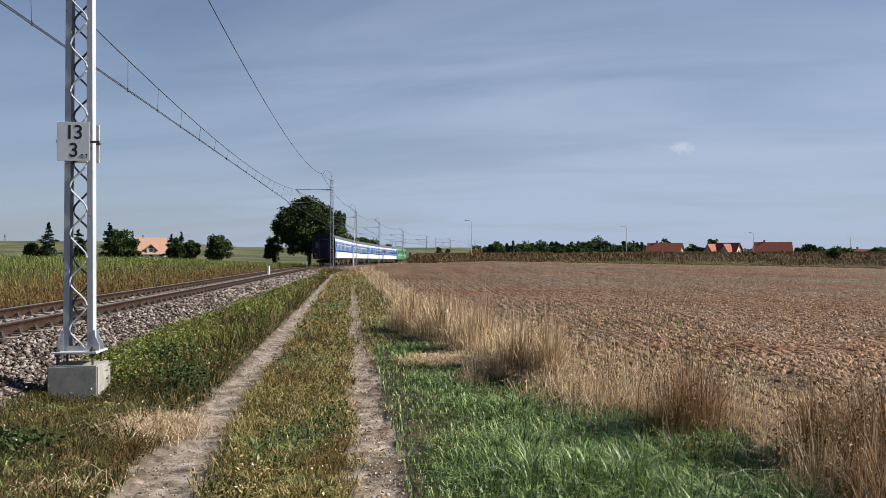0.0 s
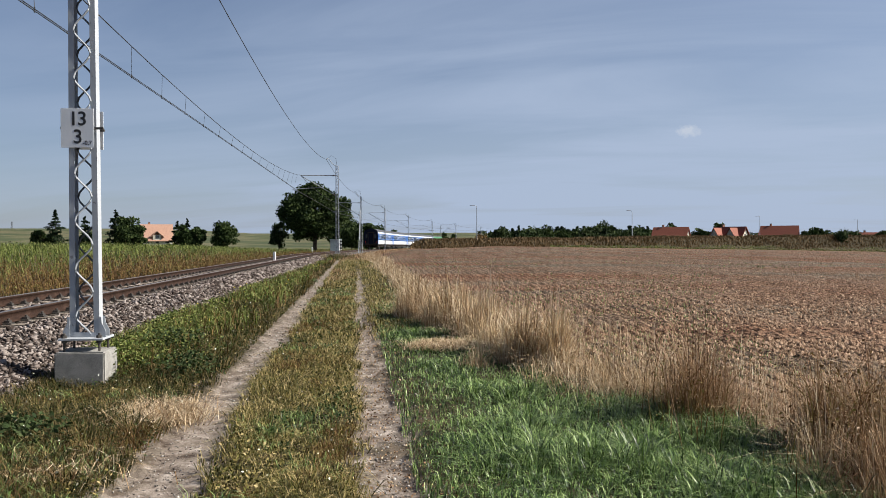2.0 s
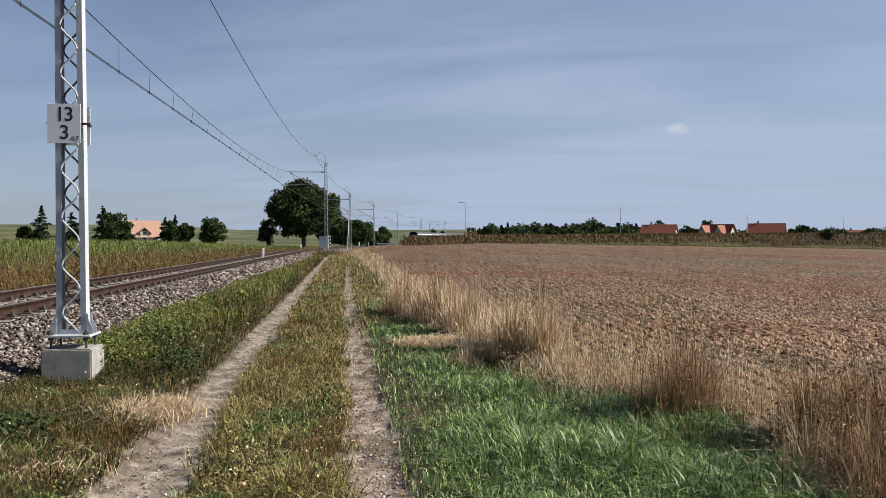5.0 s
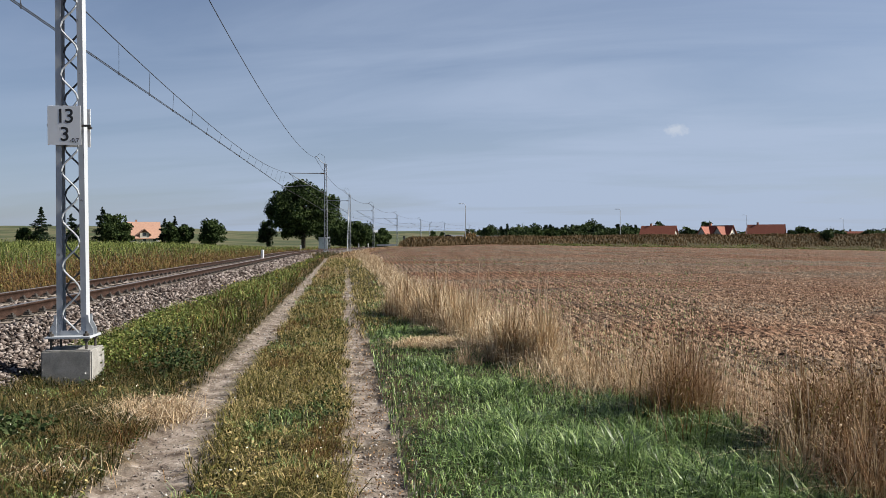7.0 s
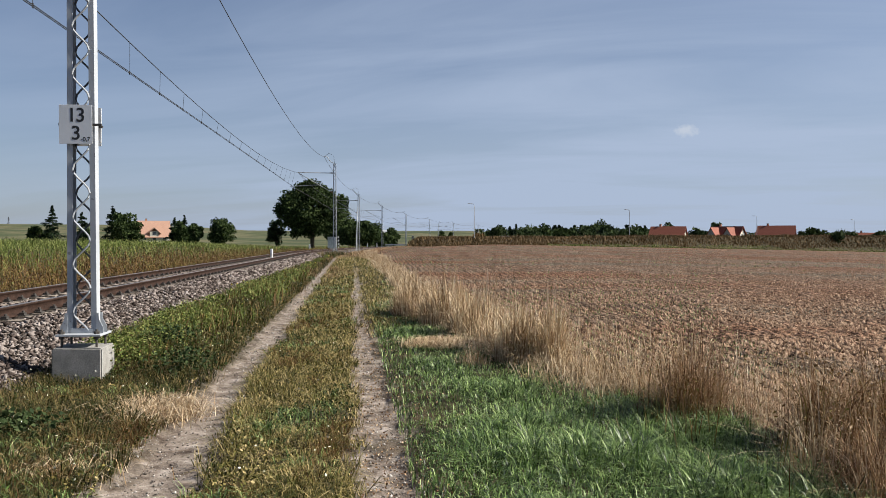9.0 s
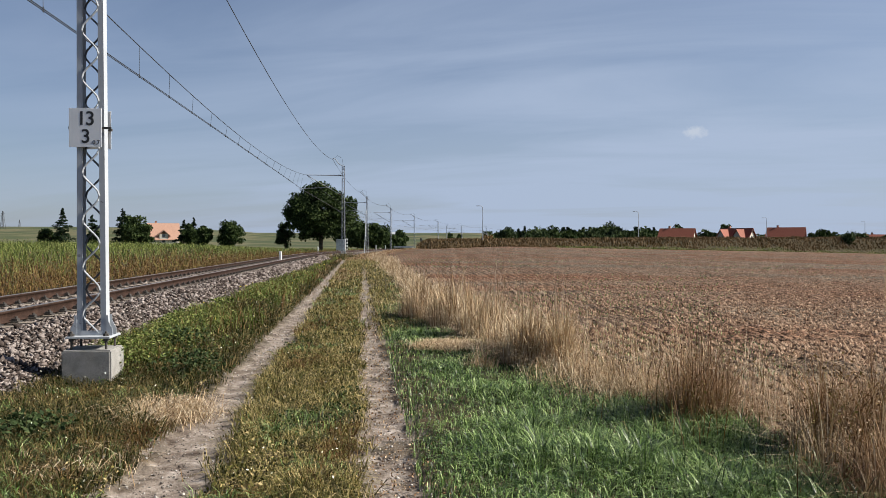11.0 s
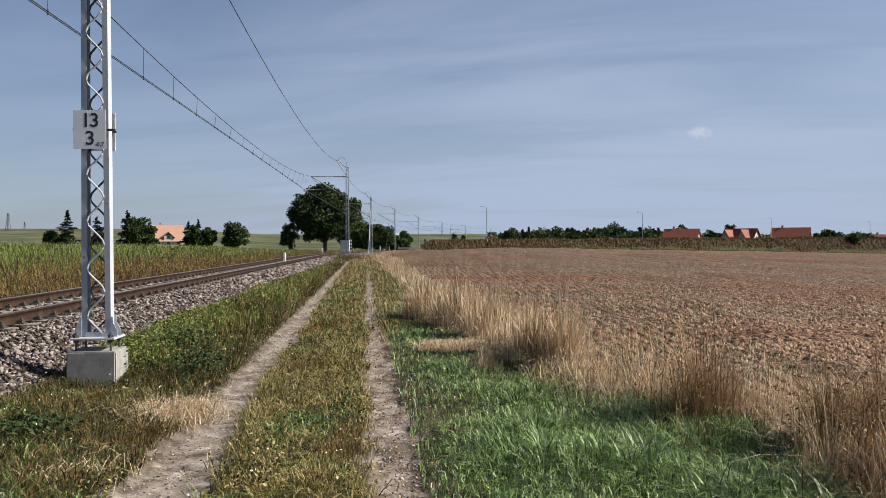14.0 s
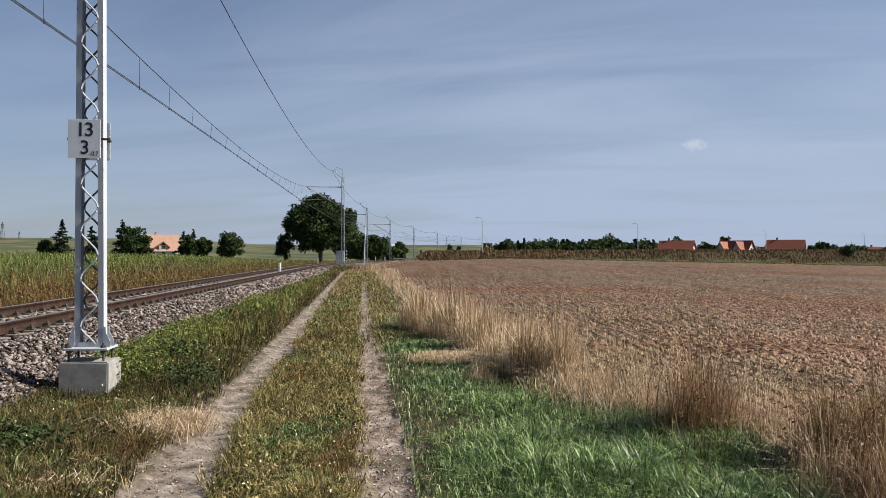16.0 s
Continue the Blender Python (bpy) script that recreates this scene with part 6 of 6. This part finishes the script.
for k, (cx, cy, wide, deep, height, n, lean) in enumerate((
        (-0.62, 16.6, 0.48, 0.75, 0.66, 2176, 0.35), (0.0, 15.0, 0.50, 0.65, 0.72, 2343, 0.35), (0.50, 13.2, 0.42, 0.60, 0.76, 1841, 0.35),
        (0.80, 11.2, 0.36, 0.50, 0.72, 1841, 0.40), (0.95, 10.35, 0.34, 0.34, 0.70, 1674, 0.45), (1.30, 10.15, 0.26, 0.36, 0.74, 1422, 0.45))):
    straw_clump("dry_grass_clump", cx, cy, wide, deep, height, n, lean, M["straw"], "tall bleached dry grass in a dense clump at the field edge", 700 + 10 * k)
for k, (cx, cy, wide, deep, height, n, lean) in enumerate((
        (2.22, 7.15, 0.30, 0.28, 0.66, 1755, 0.8), (2.62, 7.2, 0.30, 0.22, 0.40, 420, 1.0), (2.95, 6.05, 0.34, 0.35, 0.70, 2025, 0.8),
        (3.35, 5.9, 0.40, 0.40, 0.74, 1620, 0.8), (2.80, 5.15, 0.30, 0.30, 0.64, 1350, 0.8), (2.62, 4.75, 0.26, 0.24, 0.55, 600, 0.8))):
    straw_clump("russet_grass_clump", cx, cy, wide, deep, height, n, lean, M["russet"], "tangled russet dead grass in a clump at the field edge", 800 + 10 * k, 0.8)
for k, (cx, cy, wide, deep, height, n, lean) in enumerate((
        (1.55, 9.4, 0.30, 0.30, 0.36, 420, 1.0), (1.80, 8.7, 0.30, 0.35, 0.50, 300, 0.9), (2.0, 8.0, 0.25, 0.30, 0.58, 240, 0.8), (2.45, 5.3, 0.16, 0.22, 0.55, 180, 0.6),
        (0.35, 10.0, 0.25, 0.2, 0.35, 260, 0.9))):
    straw_clump("sparse_straw", cx, cy, wide, deep, height, n, lean, M["straw"], "sparse leaning straw between the clumps", 900 + 10 * k, 0.75)
# looser dry tufts along the far margin
r = np.random.RandomState(72)
cy = spread(230, 18.0, 95.0, 1.1, 71)
cx = field_edge(cy) - 0.35 + r.normal(0, 1, len(cy)) * np.interp(cy, (18, 30, 60), (0.13, 0.22, 0.40))
big = r.uniform(0.5, 1.1, len(cy)) * np.interp(cy, (18, 24, 30, 80), (0.35, 0.65, 0.6, 0.5))
count = (np.interp(cy, (18, 30, 90), (110, 80, 40)) * (0.4 + big)).astype(int)
x, y, head, k, core = tufts(cx, cy, count, 0.05 + 0.12 * big * grow(cy, 12, 0.3), 73)
r = np.random.RandomState(74)
hh = big[k] * (0.25 + 0.8 * r.rand(len(x))) * (0.55 + 0.45 * core)
blades("dry_grass", x, y, hh, 0.0046 * grow(y, 9, 0.7), 0.9, M["straw"], "tall bleached dry grass in tufts along the field", "grass", 74, heading=head)
# matted low straw under the tufts
y = spread(9000, 4.4, 60.0, 1.5, 68)
x = field_edge(y) - 0.30 + r.normal(0, 1, len(y)) * np.interp(y, (4, 8, 10, 20, 60), (0.38, 0.28, 0.26, 0.30, 0.45))
ok = lattice_noise(x * 2.2, y * 1.7, 69) + 0.3 * r.rand(len(y)) > 0.6
x, y = keep(ok, x, y)
blades("matted_straw", x, y, r.uniform(0.08, 0.32, len(x)), 0.005 * grow(y, 9, 0.7), 1.4, M["straw"], "matted low straw under the dry tufts", "grass", 70)
# rusty dock stalks in the near margin
y = spread(700, 4.6, 7.2, 1.2, 76)
x = field_edge(y) - 0.1 + r.normal(0, 0.4, len(y))
ok = lattice_noise(x * 2.1, y * 2.1, 77) + 0.25 * r.rand(len(y)) > 0.62
x, y = keep(ok, x, y)
hh = r.uniform(0.25, 0.85, len(x))
blades("dock_stalks", x, y, hh, 0.007, 0.35, M["brownweed"], "rusty brown dock stalks among the dry grass", "weeds", 78)
rep = np.repeat(np.arange(len(x)), 4)
leaves_on("dock_seeds", x[rep] + r.normal(0, 0.05, len(rep)), y[rep] + r.normal(0, 0.05, len(rep)), ground_z(x[rep], y[rep]) + hh[rep] * r.uniform(0.4, 1.0, len(rep)), 0.014, M["brownweed"],
          "rusty seed clusters of the dock stalks", "weeds", 79)
# flattened straw in front of the tall tuft, and a bleached patch by the mast
for cx, cy, sx, sy, n, hmax, seed in ((0.0, 11.7, 0.42, 0.22, 3000, 0.24, 81), (-2.55, 7.15, 0.26, 0.3, 1900, 0.25, 82), (-2.65, 5.3, 0.35, 0.3, 420, 0.2, 84)):
    r = np.random.RandomState(seed)
    x, y = cx + r.normal(0, sx, n) * 0.6, cy + r.normal(0, sy, n) * 0.6
    blades("flattened_straw", x, y, r.uniform(0.05, hmax, n), 0.006, 2.2, M["straw"], "flattened bleached straw lying on the grass", "grass", seed + 1)
# stubble and dry grass where the lane fades
y = spread(12000, 26.0, 178.0, 1.15, 85)
r = np.random.RandomState(86)
ax = np.interp(y, AXIS[:, 2], AXIS[:, 1])
lo, hi = ax + 3.2, np.maximum(field_edge(y) - 0.2, ax + 6.5)
x = lo + (hi - lo) * r.rand(len(y))
ok = (y > 60) | (lattice_noise(x * 0.7, y * 0.4, 87) > 0.6)
ok &= rut_mask(x, y) < 0.3
x, y = keep(ok, x, y)
blades("faded_grass", x, y, r.uniform(0.10, 0.36, len(x)), 0.0055 * grow(y, 9, 0.8), 1.0, M["russet"], "pale dry grass where the lane fades beside the railway", "grass", 88)

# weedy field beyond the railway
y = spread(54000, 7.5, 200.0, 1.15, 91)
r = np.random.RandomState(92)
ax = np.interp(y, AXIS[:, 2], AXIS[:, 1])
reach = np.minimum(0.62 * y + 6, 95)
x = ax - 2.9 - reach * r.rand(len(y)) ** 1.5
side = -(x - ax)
lush = smooth(3.2, 11.5, side + 2.5 * (lattice_noise(x * 0.25, y * 0.25, 93) - 0.5))
green = r.rand(len(y)) < lush
hh = np.interp(side, (2.9, 4.5, 9, 16, 60), (0.3, 0.5, 0.78, 0.82, 0.95)) * r.uniform(0.55, 1.08, len(y))
ww = 0.0085 * grow(y, 11, 0.75)
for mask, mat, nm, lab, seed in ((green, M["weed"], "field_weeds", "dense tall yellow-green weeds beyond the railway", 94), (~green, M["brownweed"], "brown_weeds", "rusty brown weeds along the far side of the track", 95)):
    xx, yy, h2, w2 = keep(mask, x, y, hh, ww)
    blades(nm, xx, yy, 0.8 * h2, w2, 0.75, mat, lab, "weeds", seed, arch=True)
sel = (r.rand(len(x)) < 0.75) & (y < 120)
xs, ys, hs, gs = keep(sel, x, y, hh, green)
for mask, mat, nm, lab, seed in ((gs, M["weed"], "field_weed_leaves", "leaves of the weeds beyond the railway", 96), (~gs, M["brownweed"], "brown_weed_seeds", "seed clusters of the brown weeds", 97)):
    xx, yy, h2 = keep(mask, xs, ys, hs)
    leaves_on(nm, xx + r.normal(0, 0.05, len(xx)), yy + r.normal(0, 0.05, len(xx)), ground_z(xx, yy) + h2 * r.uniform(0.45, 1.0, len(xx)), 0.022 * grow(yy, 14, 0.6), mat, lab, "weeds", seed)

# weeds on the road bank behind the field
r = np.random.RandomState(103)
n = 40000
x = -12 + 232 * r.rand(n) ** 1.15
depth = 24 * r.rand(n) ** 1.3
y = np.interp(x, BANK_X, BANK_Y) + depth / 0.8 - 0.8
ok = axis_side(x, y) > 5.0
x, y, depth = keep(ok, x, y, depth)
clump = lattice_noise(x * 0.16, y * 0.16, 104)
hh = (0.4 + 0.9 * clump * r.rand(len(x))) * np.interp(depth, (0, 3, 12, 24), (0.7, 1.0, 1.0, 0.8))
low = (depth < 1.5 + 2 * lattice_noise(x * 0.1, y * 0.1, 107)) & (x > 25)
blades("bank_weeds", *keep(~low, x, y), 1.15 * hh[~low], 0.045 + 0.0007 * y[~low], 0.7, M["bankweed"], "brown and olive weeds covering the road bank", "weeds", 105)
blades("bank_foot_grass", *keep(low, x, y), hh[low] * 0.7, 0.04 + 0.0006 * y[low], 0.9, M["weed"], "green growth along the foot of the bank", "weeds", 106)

# leafy dark clumps in the near verge
for cx, cy, wd, hi, seed in ((-3.3, 6.1, 0.26, 0.20, 171), (-3.05, 9.3, 0.30, 0.30, 173), (-3.6, 10.6, 0.35, 0.40, 175)):
    r = np.random.RandomState(seed)
    x, y = cx + r.normal(0, wd, 700) * 0.6, cy + r.normal(0, wd, 700) * 0.6
    leaves_on("leafy_clump", x, y, ground_z(x, y) + hi * r.rand(700) ** 0.8, 0.024, M["leaf_light"], "dark green leafy clump in the verge", "weeds", seed + 1)

# grass round the standing place
r = np.random.RandomState(161)
n = 16000
x, y = r.uniform(-5.5, 3.4, n), r.uniform(-9.0, 4.4, n)
ok = (rut_mask(x, y) < 0.35) & (axis_side(x, y) > 2.8) & (x < field_edge(y) - 0.3)
x, y = keep(ok, x, y)
gr = x > lane_x(y) + 1.0
blades("lane_side_grass", *keep(gr, x, y), r.uniform(0.06, 0.24, gr.sum()), 0.013, 0.9, M["grass"], "green grass on the field side of the lane", "grass", 162)
blades("lane_verge_grass", *keep(~gr, x, y), r.uniform(0.04, 0.15, (~gr).sum()), 0.010, 1.5, M["verge"], "short mixed grass of lane and verge", "grass", 163)

# clods and seedlings on the ploughed field
n = 66000
y = spread(n, 5.5, 46.0, 1.7, 111)
r = np.random.RandomState(112)
lo = field_edge(y) + 0.05
x = lo + (np.maximum(0.6 * y + 0.5, lo + 0.5) - lo) * r.rand(n)
# clods gather along the drill rows
u = x * math.cos(FIELD_HEAD) - y * math.sin(FIELD_HEAD) + 0.25 * lattice_noise(x * 0.1, y * 0.1, 13)
x = x - 0.45 * ((u / 0.25) % 1.0 - 0.5) * 0.25
size = (0.020 + 0.048 * r.rand(n) ** 2.5) * np.interp(y, (5, 15, 30, 46), (0.9, 1.1, 1.0, 0.6))
lumps("clods", x, y, ground_z(x, y) - 0.012, size, M["clod"], "crumbly brown clods of dry soil on the ploughed field", "soil", 113)
y = spread(9000, 9.0, 150.0, 1.25, 115)
r = np.random.RandomState(116)
x = field_edge(y) + 0.4 + np.interp(y, (9, 30, 60), (0.25, 0.4, 0.75)) * y * r.rand(len(y)) ** 1.3
u = x * math.cos(FIELD_HEAD) - y * math.sin(FIELD_HEAD) + 0.25 * lattice_noise(x * 0.1, y * 0.1, 13)
x = x - 0.8 * ((u / 0.25) % 1.0 - 0.5) * 0.25
ok = (bank_in(x, y) < -2) & (lattice_noise(x * 0.12, y * 0.12, 120) + 0.3 * r.rand(len(y)) > 0.5)
x, y = keep(ok, x, y)
blades("seedlings", x, y, r.uniform(0.04, 0.10, len(y)), 0.007 * grow(y, 10, 0.6), 0.7, M["grass"], "sparse green seedlings in the drill rows", "seedlings", 117, z=ground_z(x, y) - 0.01)
y = spread(1300, 5.0, 16.0, 1.3, 118)
x = field_edge(y) + np.abs(r.normal(0, 0.9, len(y)))
blades("stray_stalks", x, y, r.uniform(0.2, 0.7, len(y)), 0.0042 * grow(y, 9, 0.6), 0.5, M["straw"], "stray dry stalks at the edge of the soil", "grass", 119)

# stones in the ruts and small pale flowers
n = 11000
r = np.random.RandomState(122)
y = spread(n, 4.2, 45.0, 1.7, 121)
x = lane_x(y) + np.where(r.rand(n) < 0.55, -0.74 + r.normal(0, 0.26, n), 0.75 + r.normal(0, 0.22, n))
size = (0.006 + 0.024 * r.rand(n) ** 5) * grow(y, 9, 0.6)
stones("pebbles", x, y, ground_z(x, y) - 0.045 * rut_mask(x, y) + 0.002, size, M["pebble"], "small pale stones pressed into the wheel ruts", "gravel", 0.7, 123)
y = spread(380, 4.6, 30.0, 1.4, 125)
r = np.random.RandomState(126)
x = lane_x(y) + np.where(r.rand(len(y)) < 0.3, r.uniform(-0.4, 0.5, len(y)), r.uniform(-3.0, -1.0, len(y)))
ok = axis_side(x, y) > 2.6
x, y = keep(ok, x, y)
leaves_on("pale_flowers", x, y, ground_z(x, y) + r.uniform(0.06, 0.28, len(x)), 0.011 * grow(y, 9, 0.5), M["flower"], "tiny pale flowers scattered in the verge", "flowers", 127)


motions()
